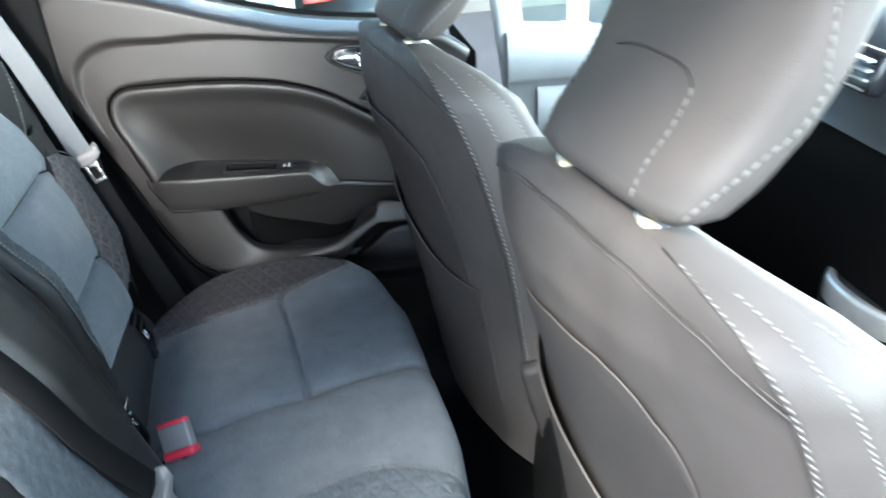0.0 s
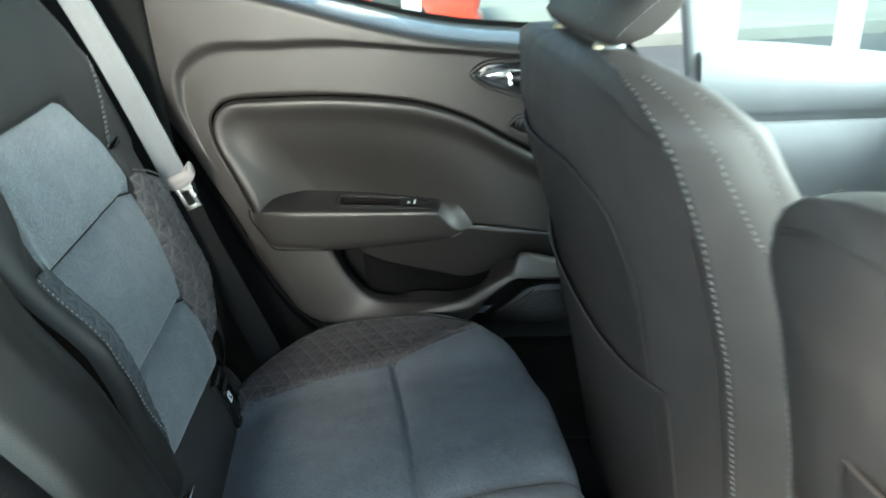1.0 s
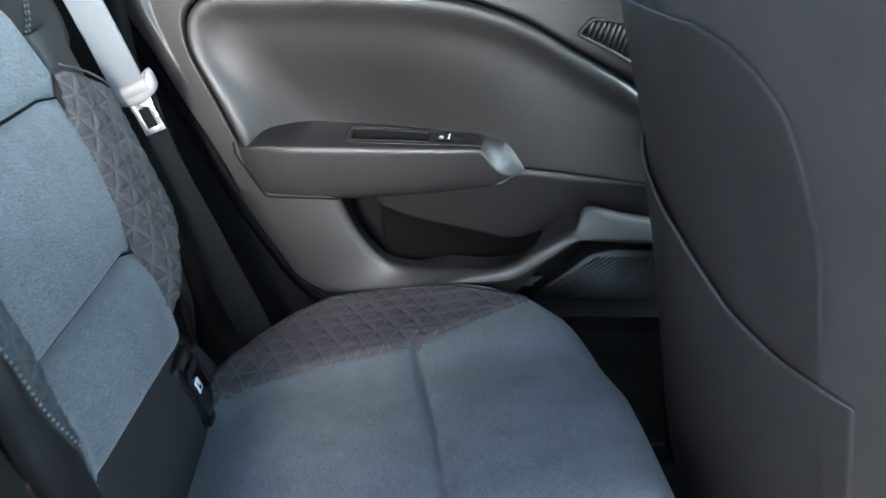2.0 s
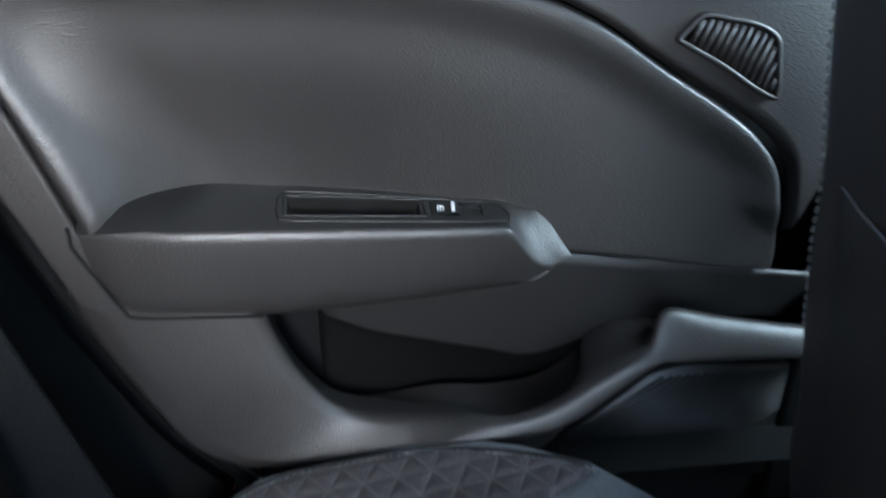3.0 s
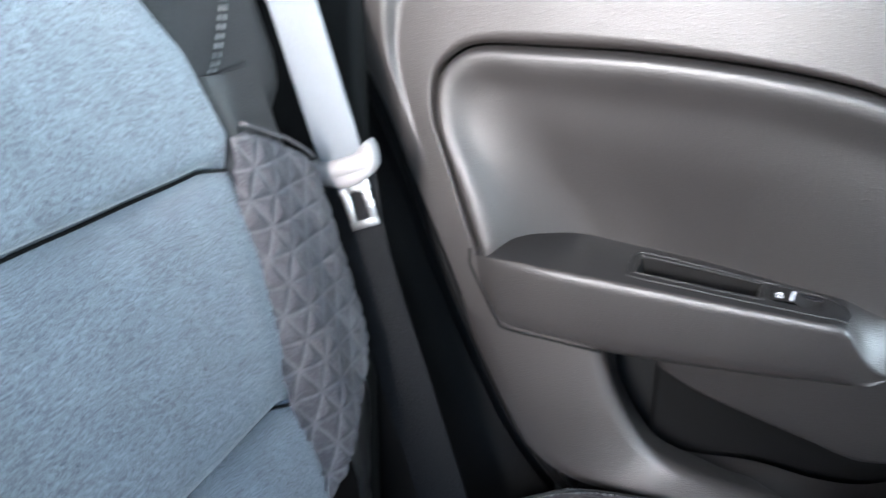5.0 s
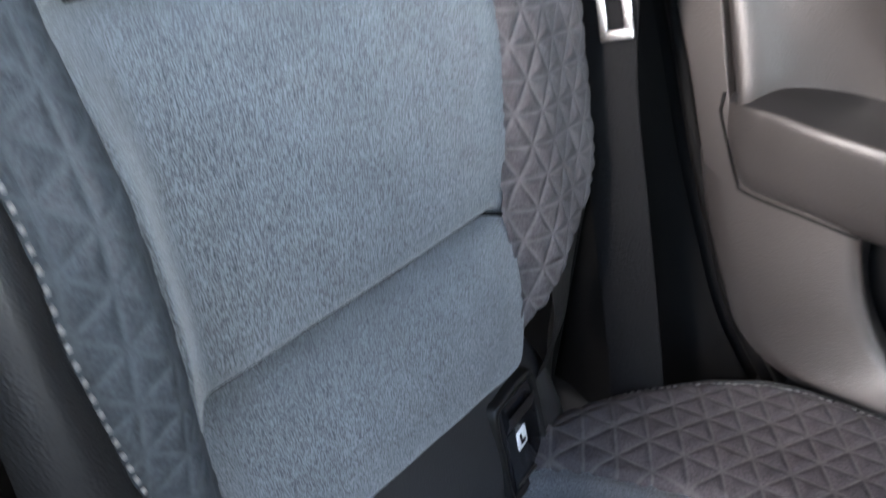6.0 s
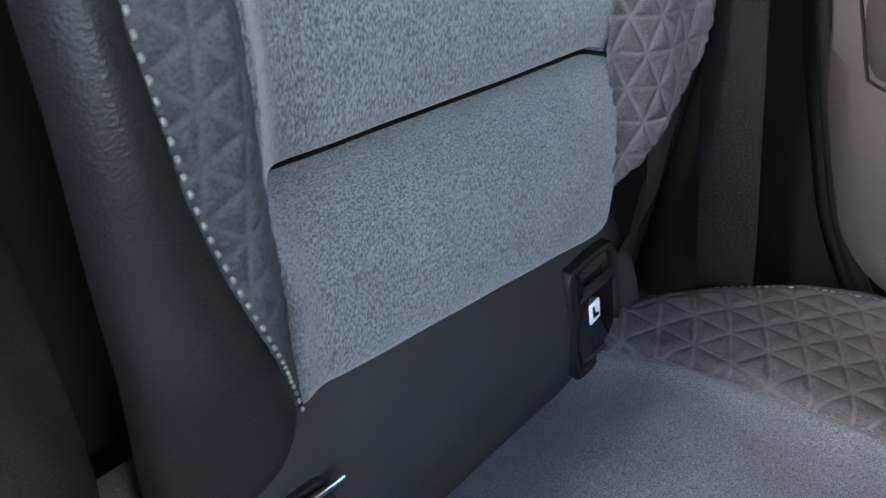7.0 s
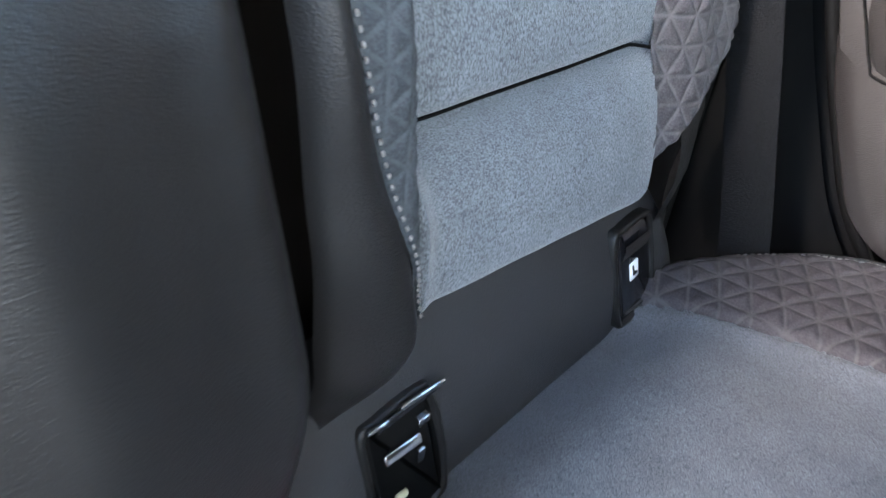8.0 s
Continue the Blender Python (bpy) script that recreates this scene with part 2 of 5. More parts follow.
def resample(pts, n):
    """n + 1 points at even steps along a polyline."""
    d = [0.0]
    for a, b in zip(pts, pts[1:]):
        d.append(d[-1] + (b - a).length)
    out, i = [], 0
    for k in range(n + 1):
        s = d[-1] * k / n
        while i < len(d) - 2 and d[i + 1] < s:
            i += 1
        w = d[i + 1] - d[i]
        out.append(pts[i].lerp(pts[i + 1], 0 if w < 1e-9 else (s - d[i]) / w))
    return out


def grid(bm, rows, closed=False):
    """Faces over rows of points."""
    vs = [[bm.verts.new(p) for p in r] for r in rows]
    for a, b in zip(vs, vs[1:]):
        n = len(a)
        for i in range(n if closed else n - 1):
            j = (i + 1) % n
            bm.faces.new((a[i], a[j], b[j], b[i]))
    return vs


def sheet(fn, us, vs):
    bm = bmesh.new()
    grid(bm, [[fn(u, v) for u in us] for v in vs])
    return bm


def steps(a, b, n):
    return [a + (b - a) * i / n for i in range(n + 1)]


def tube(path, r, sides=8, bm=None, flat=1.0):
    bm = bm or bmesh.new()
    rows = []
    up = Vector((0.13, 0.2, 1)).normalized()
    for i, p in enumerate(path):
        t = (path[min(i + 1, len(path) - 1)] - path[max(i - 1, 0)]).normalized()
        x = t.cross(up)
        if x.length < 1e-4:
            x = t.orthogonal()
        x.normalize()
        y = x.cross(t)
        rows.append([p + (x * math.cos(a) + y * math.sin(a) * flat) * r for a in [2 * math.pi * k / sides for k in range(sides)]])
    v = grid(bm, rows, closed=True)
    bm.faces.new(v[0])
    bm.faces.new(v[-1][::-1])
    return bm


def box(bm, c, s, m=None, bevel=0.0):
    """A bevelled box at centre c of size s, turned by m."""
    b2 = bmesh.new()
    bmesh.ops.create_cube(b2, size=1)
    for v in b2.verts:
        v.co = Vector((v.co.x * s[0], v.co.y * s[1], v.co.z * s[2]))
    if bevel > 0:
        bmesh.ops.bevel(b2, geom=b2.edges[:], offset=bevel, segments=2, profile=0.6, affect="EDGES")
    tr = Matrix.Translation(c) @ (m or Matrix())
    idx = {}
    for v in b2.verts:
        idx[v.index] = bm.verts.new(tr @ v.co)
    for f in b2.faces:
        bm.faces.new([idx[v.index] for v in f.verts])
    b2.free()
    return bm


def seam(path, normal, length=0.006, gap=0.0035, r=0.0007, tilt=0.0, lift=0.0006, width=None):
    """A row of single stitches along a path."""
    bm = bmesh.new()
    total = sum((b - a).length for a, b in zip(path, path[1:]))
    n = max(1, int(total / (length + gap)))
    pts = resample(path, n * 2)
    for i in range(n):
        p = pts[2 * i + 1]
        t = (pts[2 * i + 2] - pts[2 * i]).normalized()
        nn = normal(p) if callable(normal) else Vector(normal)
        nn = (nn - t * nn.dot(t)).normalized()
        s = nn.cross(t)
        d = t * math.cos(tilt) + s * math.sin(tilt)
        s = nn.cross(d)
        q = p + nn * lift
        ring0 = [q + d * (-length / 2) + (s * a + nn * b) * r for a, b in ((-1, -0.8), (1, -0.8), (1, 0.5), (-1, 0.5))]
        ring1 = [q + (s * a + nn * b) * r * 1.25 for a, b in ((-1, -0.8), (1, -0.8), (1, 1), (-1, 1))]
        ring2 = [q + d * (length / 2) + (s * a + nn * b) * r for a, b in ((-1, -0.8), (1, -0.8), (1, 0.5), (-1, 0.5))]
        v = grid(bm, [ring0, ring1, ring2], closed=True)
        bm.faces.new(v[0])
        bm.faces.new(v[-1][::-1])
    return bm


def ring_normals(pts):
    n = len(pts)
    area = sum(pts[i][0] * pts[(i + 1) % n][1] - pts[(i + 1) % n][0] * pts[i][1] for i in range(n))
    sg = 1 if area > 0 else -1
    out = []
    for i in range(n):
        t = pts[(i + 1) % n] - pts[i - 1]
        v = Vector((-t[1], t[0])) * sg
        out.append(v.normalized() if v.length > 1e-9 else Vector((0, 0)))
    return out


def slab(outline, profile, place, bm=None, cap=True):
    """A plate with rounded rims: rings (inset, height) from an outline in a plane, capped."""
    bm = bm or bmesh.new()
    pts = [Vector(p[:2]) for p in outline]
    nr = ring_normals(pts)
    rows = [[place(p[0] + n[0] * ins, p[1] + n[1] * ins, h) for p, n in zip(pts, nr)] for ins, h in profile]
    v = grid(bm, rows, closed=True)
    if cap:
        f = bm.faces.new(v[-1])
        bmesh.ops.triangulate(bm, faces=[f])
    return bm


def dist2(p, line):
    best = 9.0
    for a, b in zip(line, line[1:]):
        ab = b - a
        t = max(0.0, min(1.0, (p - a).dot(ab) / max(ab.length_squared, 1e-12)))
        best = min(best, (a + ab * t - p).length)
    return best


def groove_lattice(a, b, side):
    """Depth 0..1 of an embossed triangle lattice at (a, b)."""
    h = side * 0.866
    best = 9.0
    for k in range(3):
        ang = k * math.pi / 3
        s = a * math.sin(ang) + b * math.cos(ang)
        q = s / h
        best = min(best, abs(q - round(q)) * h)
    return best

# ---- the car's shell ----
FLOOR_Z = 0.0
UDIR, NDIR, DOOR0 = Vector((0.9957, -0.0926, 0)), Vector((-0.0926, -0.9957, 0)), Vector((0, 0.702, 0))


def D(u, v, w=0.0):
    """A place on the left doors: u forward, v up, w into the cabin."""
    return DOOR0 + UDIR * u + NDIR * w + Vector((0, 0, v))


bm = bmesh.new()
grid(bm, [[Vector((x, y, FLOOR_Z + (0.10 * math.exp(-(y / 0.13) ** 2)) - (0.0 if x > 0.5 else 0.0) + 0.004 * noise.noise((x * 9, y * 9, 0))))
           for y in steps(-0.72, 0.70, 60)] for x in steps(0.2, 2.1, 60)])
floor = tagged(part("floor", bm, M_CARPET), "black carpeted car floor with a centre tunnel", "floor", kind="structure")

bm = bmesh.new()
box(bm, (0.30, 0.02, 1.34), (1.90, 1.17, 0.03), bevel=0.01)
tagged(part("ceiling", bm, M_HEAD), "pale cloth headliner of the car", "ceiling", kind="structure")

bm = bmesh.new()
box(bm, (-0.42, 0, 0.51), (0.04, 1.44, 1.02), bevel=0.01)
tagged(part("wall_rear", bm, M_RUBBERSHADE), "black luggage area bulkhead", "wall", kind="structure")

# body side behind the rear door: painted aperture, black seal and inner trim
REAR_EDGE = [(0.17, 0.315), (0.115, 0.375), (0.075, 0.445), (0.03, 0.535), (-0.016, 0.64), (-0.057, 0.725), (-0.10, 0.81),
             (-0.12, 0.90), (-0.122, 0.98), (-0.115, 1.08)]
edge = curve(REAR_EDGE, 8)


def edge_strip(offsets, above=0.0):
    rows = []
    for i, p in enumerate(edge):
        if p[1] < above:
            continue
        t = edge[min(i + 1, len(edge) - 1)] - edge[max(i - 1, 0)]
        nrm = Vector((-t[1], t[0])).normalized()
        rows.append([D(p[0] + nrm[0] * o, p[1] + nrm[1] * o, w) for o, w in offsets])
    b = bmesh.new()
    grid(b, rows)
    return b


wall_left = thing("wall_left", (-0.1, 0.7, 0.3), "painted red body side with black inner trim round the door", "car body", kind="structure")
part("door_seal", edge_strip([(0.004, -0.05), (0.005, -0.022), (0.010, -0.014), (0.016, -0.014), (0.021, -0.020), (0.022, -0.05)]), M_RUBBERSHADE, wall_left, "black rubber door seal")
part("painted_flange", edge_strip([(0.020, -0.030), (0.024, -0.020), (0.030, -0.016), (0.034, -0.018), (0.038, -0.030)], 0.76), M_PAINT, wall_left, "red painted body flange")
part("pillar_trim", edge_strip([(0.033, -0.02), (0.045, -0.004), (0.07, 0.0), (0.14, 0.002), (0.30, -0.005)]), M_RUBBERSHADE, wall_left, "black pillar trim")
b = bmesh.new()
box(b, (0.75, 0.73, 0.08), (1.9, 0.05, 0.22), bevel=0.02)
part("sill", b, M_BLACK, wall_left, "black sill trim")
part("aperture_lining", edge_strip([(-0.02, -0.11), (-0.005, -0.075), (0.02, -0.055), (0.045, -0.045), (0.06, -0.03)]), M_RUBBERSHADE, wall_left, "black lining of the door opening")
b = bmesh.new()
box(b, (0.835, 0.660, 0.95), (0.06, 0.04, 0.74), pose(0, 0, 0, 0, -8, 0), bevel=0.012)
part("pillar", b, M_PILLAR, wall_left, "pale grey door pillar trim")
b = bmesh.new()
box(b, (0.80, 0.665, 0.33), (0.20, 0.03, 0.62), bevel=0.01)
part("pillar_foot", b, M_RUBBERSHADE, wall_left, "black pillar foot")
b = bmesh.new()
box(b, (-0.25, 0.69, 0.66), (0.36, 0.03, 1.32), bevel=0.01)
part("quarter_panel", b, M_RUBBERSHADE, wall_left, "black quarter trim")
b = bmesh.new()
box(b, (0.30, 0.60, 1.31), (1.88, 0.14, 0.06), bevel=0.02)
part("roof_rail", b, M_HEAD, wall_left)
b = bmesh.new()
box(b, (0.30, 0.02, 1.372), (1.96, 1.24, 0.02), bevel=0.008)
part("roof_skin", b, M_PAINT, wall_left, "red painted roof")
b = bmesh.new()
box(b, (0.55, 0.845, 0.22), (2.3, 0.03, 0.90), pose(0, 0, 0, 0, 0, -3), bevel=0.012)
part("outer_skin", b, M_PAINT, wall_left, "red painted outer side")

wall_right = thing("wall_right", (0.8, -0.7, 0.1), "right body side with the rear door standing open", "car body", kind="structure")
b = bmesh.new()
box(b, (0.90, -0.70, 0.62), (0.10, 0.05, 1.35), pose(0, 0, 0, 0, 10, 0), bevel=0.012)
part("pillar", b, M_BLACK, wall_right)
b = bmesh.new()
box(b, (1.5, -0.72, 0.45), (1.1, 0.06, 0.80), bevel=0.02)
part("front_door_panel", b, M_TRIM, wall_right)
b = bmesh.new()
box(b, (-0.26, -0.70, 0.66), (0.36, 0.05, 1.32), bevel=0.01)
part("quarter_panel", b, M_BLACK, wall_right)
b = bmesh.new()
box(b, (0.6, -0.73, 0.05), (2.2, 0.08, 0.16), bevel=0.02)
part("sill", b, M_PAINT, wall_right)

# ---- the rear door ----
rear_door = thing("rear_door", (0.3, 0.66, 0.3), "closed rear car door with dark grained plastic trim", "car door")

shell_line = curve([(x, y, 0) for x, y in REAR_EDGE[:-1]], 4) + [Vector((0.08, 0.985, 0)), Vector((0.25, 0.93, 0)), Vector((0.45, 0.882, 0)), Vector((0.735, 0.857, 0)), Vector((0.785, 0.79, 0)), Vector((0.785, 0.14, 0)), Vector((0.24, 0.14, 0))]
part("door_shell", slab(shell_line, [(0, -0.10), (0, -0.092), (0.002, -0.090)], D), M_RUBBERSHADE, rear_door, "black inner door shell", smooth=False)
b = edge_strip([(-0.004, -0.006), (0.001, -0.010), (0.004, -0.03), (0.004, -0.095)])
part("trim_edge", b, M_BLACK, rear_door, "black edge of the door trim")

SPL = [((0.075, 0.505), (0.035, 0.525), 0.5, 0.0), ((0.050, 0.580), (0.005, 0.595), 0.5, 0.0), ((0.021, 0.663), (-0.024, 0.655), 0.5, 0.0),
       ((0.000, 0.722), (-0.056, 0.730), 0.5, 0.002), ((0.001, 0.764), (-0.088, 0.790), 0.5, 0.006), ((0.018, 0.786), (-0.108, 0.840), 0.5, 0.010),
       ((0.045, 0.797), (-0.118, 0.92), 0.48, 0.012), ((0.10, 0.799), (-0.06, 1.00), 0.46, 0.013), ((0.20, 0.799), (0.09, 0.978), 0.52, 0.013),
       ((0.30, 0.792), (0.248, 0.931), 0.70, 0.012), ((0.38, 0.779), (0.36, 0.901), 0.80, 0.011), ((0.454, 0.752), (0.45, 0.884), 0.88, 0.010),
       ((0.52, 0.713), (0.52, 0.876), 0.90, 0.010), ((0.575, 0.682), (0.58, 0.870), 0.92, 0.009), ((0.618, 0.655), (0.63, 0.866), 0.93, 0.009),
       ((0.646, 0.620), (0.70, 0.860), 0.94, 0.009), ((0.655, 0.560), (0.76, 0.82), 0.95, 0.006)]
LOWER = curve([(p[0][0], p[0][1], 0) for p in SPL], 8)
UPPER = curve([(p[1][0], p[1][1], 0) for p in SPL], 8)
LIP = curve([(p[2], p[3] * 10, 0) for p in SPL], 8)
rows = []
for k in range(len(LOWER)):
    lo, up, (tl, hl, _) = LOWER[k], UPPER[k], LIP[k]
    row = []
    for t in [0, 0.01, 0.02, 0.04] + steps(0.07, 0.9, 30)[0:] + [0.93, 0.95, 0.97, 0.985, 1.0, 1.0]:
        q = lo.lerp(up, t)
        w = -0.010 + 0.012 * smooth01(t / 0.03) + hl / 10 * smooth01((t - tl + 0.05) / 0.08)
        w -= 0.010 * max(0, (t - 0.9) / 0.1) ** 2
        row.append(D(q[0], q[1], w))
    q = up
    row[-1] = D(q[0] - 0.001, q[1] + 0.001, -0.03)
    rows.append(row)
b = bmesh.new()
grid(b, rows)
upper_trim = part("upper_trim", b, M_TRIM, rear_door, "dark grey grained upper trim")

# the ledge under the window, its weather strip and the glass
SILL = curve([(-0.06, 1.00), (0.09, 0.978), (0.248, 0.931), (0.36, 0.901), (0.45, 0.884), (0.58, 0.870), (0.72, 0.858)], 8)
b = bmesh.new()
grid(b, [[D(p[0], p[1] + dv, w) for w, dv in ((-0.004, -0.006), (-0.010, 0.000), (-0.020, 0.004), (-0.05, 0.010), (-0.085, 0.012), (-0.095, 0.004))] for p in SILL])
part("window_ledge", b, M_LEDGE, rear_door, "smooth ledge under the window, paled for sky light")
b = bmesh.new()
grid(b, [[D(p[0], p[1] + dv, w) for w, dv in ((-0.090, 0.004), (-0.090, 0.018), (-0.096, 0.020), (-0.100, 0.004))] for p in SILL])
part("weather_strip", b, M_RUBBERSHADE, rear_door, "black weather strip")
b = bmesh.new()
grid(b, [[D(p[0], lerp(p[1] + 0.005, 1.30, k / 6), -0.100 + 0.12 * (k / 6) ** 1.3 - o) for k in range(7)] for o in (0, 0.004) for p in (SILL if o == 0 else SILL[::-1])])
g = part("window_glass", b, M_GLASS, rear_door, "clear side window")
g.visible_shadow = False

# the soft insert: a scoop with a rolled rim
INS = curve([(0.085, 0.520), (0.053, 0.585), (0.024, 0.663), (0.003, 0.722), (0.004, 0.763), (0.020, 0.784), (0.046, 0.795), (0.10, 0.797), (0.20, 0.797),
             (0.30, 0.790), (0.38, 0.777), (0.454, 0.750), (0.52, 0.711), (0.573, 0.680), (0.611, 0.651), (0.634, 0.620), (0.645, 0.575),
             (0.6500, 0.545), (0.6505, 0.529), (0.6480, 0.5225), (0.638, 0.5218), (0.60, 0.526), (0.56, 0.532), (0.47, 0.542), (0.40, 0.535), (0.25, 0.530), (0.15, 0.520)], 8, closed=True)


INS2 = [Vector(p[:2]) for p in INS]


RIM_U = [(0.45, 0.11), (0.52, 0.085), (0.585, 0.053), (0.663, 0.024), (0.722, 0.003), (0.80, 0.0)]
RIM_V = [(0.0, 0.797), (0.20, 0.797), (0.30, 0.790), (0.38, 0.777), (0.454, 0.750), (0.52, 0.711), (0.573, 0.680), (0.615, 0.653), (0.65, 0.60), (0.75, 0.54)]


def scoop(u, v):
    """Depth of the insert: it sinks from its rim behind the armrest and comes out flush towards the front."""
    left, top = u - table(RIM_U, v), table(RIM_V, u) - v
    return -0.004 - 0.060 * smooth01(left / 0.11) * smooth01(top / 0.24) * (1 - smooth01((u - 0.20) / 0.36))


A, B = Vector((0.12, 0.655)), Vector((0.52, 0.62))
rows = []
for d in (0, 0.0015, 0.003, 0.006, 0.010, 0.014, 0.019, 0.026, 0.036, 0.05):
    row = []
    for p in INS2:
        t = max(0.02, min(0.98, (p - A).dot(B - A) / (B - A).length_squared))
        m = A.lerp(B, t)
        q = p + (m - p).normalized() * min(d, (m - p).length * 0.9)
        rim = -0.008 + 0.014 * smooth01(d / 0.004) if d < 0.006 else 0.006
        k = smooth01((d - 0.010) / 0.035)
        low = smooth01((p[1] - 0.552) / 0.035)
        flush = scoop(q[0], q[1]) - 0.004 * math.exp(-d / 0.0012)
        row.append(D(q[0], q[1], lerp(lerp(flush, rim, low), scoop(q[0], q[1]), k)))
    rows.append(row)
for f in (0.15, 0.3, 0.45, 0.6, 0.75, 0.9, 1.0):
    row = []
    for p in INS2:
        t = max(0.02, min(0.98, (p - A).dot(B - A) / (B - A).length_squared))
        m = A.lerp(B, t)
        q0 = p + (m - p).normalized() * min(0.05, (m - p).length * 0.9)
        q = q0.lerp(m, f)
        row.append(D(q[0], q[1], scoop(q[0], q[1])))
    rows.append(row)
b = bmesh.new()
grid(b, rows, closed=True)
part("insert", b, M_INSERT, rear_door, "soft dark grained door insert with a rolled rim")

# armrest
A_BOT = [(0.042, 0.572), (0.056, 0.545), (0.072, 0.516), (0.083, 0.5075), (0.14, 0.505), (0.19, 0.503), (0.23, 0.505), (0.264, 0.507), (0.34, 0.5135), (0.395, 0.520), (0.422, 0.527), (0.4335, 0.535), (0.4547, 0.5462)]
A_RID = [(0.042, 0.584), (0.10, 0.588), (0.20, 0.587), (0.30, 0.585), (0.388, 0.584), (0.396, 0.579), (0.408, 0.561), (0.420, 0.546), (0.4335, 0.5395), (0.4547, 0.5468)]
A_TOP = [(0.042, 0.589), (0.055, 0.598), (0.072, 0.6055), (0.10, 0.608), (0.13, 0.6055), (0.20, 0.600), (0.27, 0.5965), (0.354, 0.592), (0.40, 0.592), (0.425, 0.590), (0.4547, 0.5475)]
A_BW = [(0.042, -0.004), (0.072, -0.018), (0.10, -0.040), (0.13, -0.055), (0.20, -0.062), (0.27, -0.058), (0.35, -0.049), (0.40, -0.036), (0.425, -0.026), (0.4547, -0.006)]
TRAY_U, SW_U, TRAY_Q = (0.210, 0.321), (0.330, 0.374), (0.32, 0.66)
A_RW = [(0.042, 0.000), (0.07, 0.010), (0.12, 0.018), (0.384, 0.020), (0.396, 0.0185), (0.410, 0.014), (0.422, 0.009), (0.4335, 0.005), (0.4547, -0.003)]
stations = sorted(set([0.042, 0.046, 0.052, 0.06, 0.07, 0.08, 0.09, 0.10, 0.12, 0.14, 0.16, 0.18, 0.20, 0.23, 0.26, 0.29, 0.34, 0.38, 0.390, 0.394, 0.397, 0.400, 0.404, 0.41, 0.417, 0.424, 0.428, 0.436, 0.444, 0.450, 0.4547] + list(TRAY_U) + list(SW_U)))


def arm_top(u, q, lift=0.0):
    rz, tz, bw = table(A_RID, u), table(A_TOP, u), table(A_BW, u)
    rw = table(A_RW, u)
    p = D(u, lerp(rz, tz, q), lerp(rw, bw, q))
    nrm = (Vector((0, 0, 1)) * max(rw - bw, 0.01) + NDIR * max(tz - rz, 0)).normalized()
    return p + nrm * (lift + 0.003 * math.sin(math.pi * min(1, q)) * min(1, (rw - bw) / 0.04))


QS = [0.07, 0.18, TRAY_Q[0], 0.45, 0.55, TRAY_Q[1], 0.8, 0.92, 1.0]
rows = []
for u in stations:
    bz, rz = table(A_BOT, u), table(A_RID, u)
    rw = table(A_RW, u)
    lw = 0.4 * rw if rw > 0 else rw
    nose = smooth01((u - 0.39) / 0.05)
    ring = [D(u, bz + 0.006 * min(1, (rz - bz) / 0.04), min(-0.03, rw - 0.006)), D(u, bz, lerp(-0.006, rw - 0.003, nose)), D(u, bz + 0.001, lerp(0.0, rw - 0.001, nose)), D(u, lerp(bz, rz, 0.12), lw)]
    ring += [D(u, lerp(bz, rz, k), lerp(lw, rw, k)) for k in (0.3, 0.6, 0.87)]
    pa, pc, pb = ring[-1], D(u, rz, rw), arm_top(u, QS[0])
    ring += [pa * (1 - t) ** 2 + pc * 2 * t * (1 - t) + pb * t * t for t in (0.2, 0.4, 0.6, 0.8)]
    ring += [arm_top(u, q) for q in QS]
    rows.append(ring)
b = bmesh.new()
vs = grid(b, rows)
dead = []
for i in range(len(stations) - 1):
    if TRAY_U[0] - 1e-6 <= stations[i] < TRAY_U[1] - 1e-6 or SW_U[0] - 1e-6 <= stations[i] < SW_U[1] - 1e-6:
        for j in range(2, 5):
            a = vs[i][11 + j], vs[i][12 + j], vs[i + 1][12 + j], vs[i + 1][11 + j]
            dead += [f for f in a[0].link_faces if all(v in f.verts for v in a)]
bmesh.ops.delete(b, geom=list(set(dead)), context="FACES_ONLY")
TOP_FROM = 11
upper = {v for r in vs for v in r[TOP_FROM:]}
nose_from = next(i for i, u in enumerate(stations) if u > 0.391)
nose_verts = {v for r in vs[nose_from:] for v in r}
b_top = b.copy()
on_top = [i for i, f in enumerate(b.faces) if all(v in upper for v in f.verts) and not all(v in nose_verts for v in f.verts)]
b.faces.ensure_lookup_table()
b_top.faces.ensure_lookup_table()
keep = set(on_top)
bmesh.ops.delete(b, geom=[b.faces[i] for i in on_top], context="FACES")
bmesh.ops.delete(b_top, geom=[f for i, f in enumerate(list(b_top.faces)) if i not in keep], context="FACES")
armrest = part("armrest", b, M_ARM, rear_door, "grained padded front of the armrest")
joint = curve([(0.0412, 0.592, 0), (0.0418, 0.582, 0)] + [(u + 0.0008, v + 0.0010, 0) for u, v in A_BOT[:5]] + [(0.186, 0.5045, 0)], 6)
part("joint", tube([D(p[0], p[1], 0.0030) for p in joint], 0.0016, 6), M_RUBBERSHADE, armrest, "dark joint round the armrest")
part("armrest_top", b_top, M_ARMTOP, armrest, "smooth armrest top, its shade put into the colour")
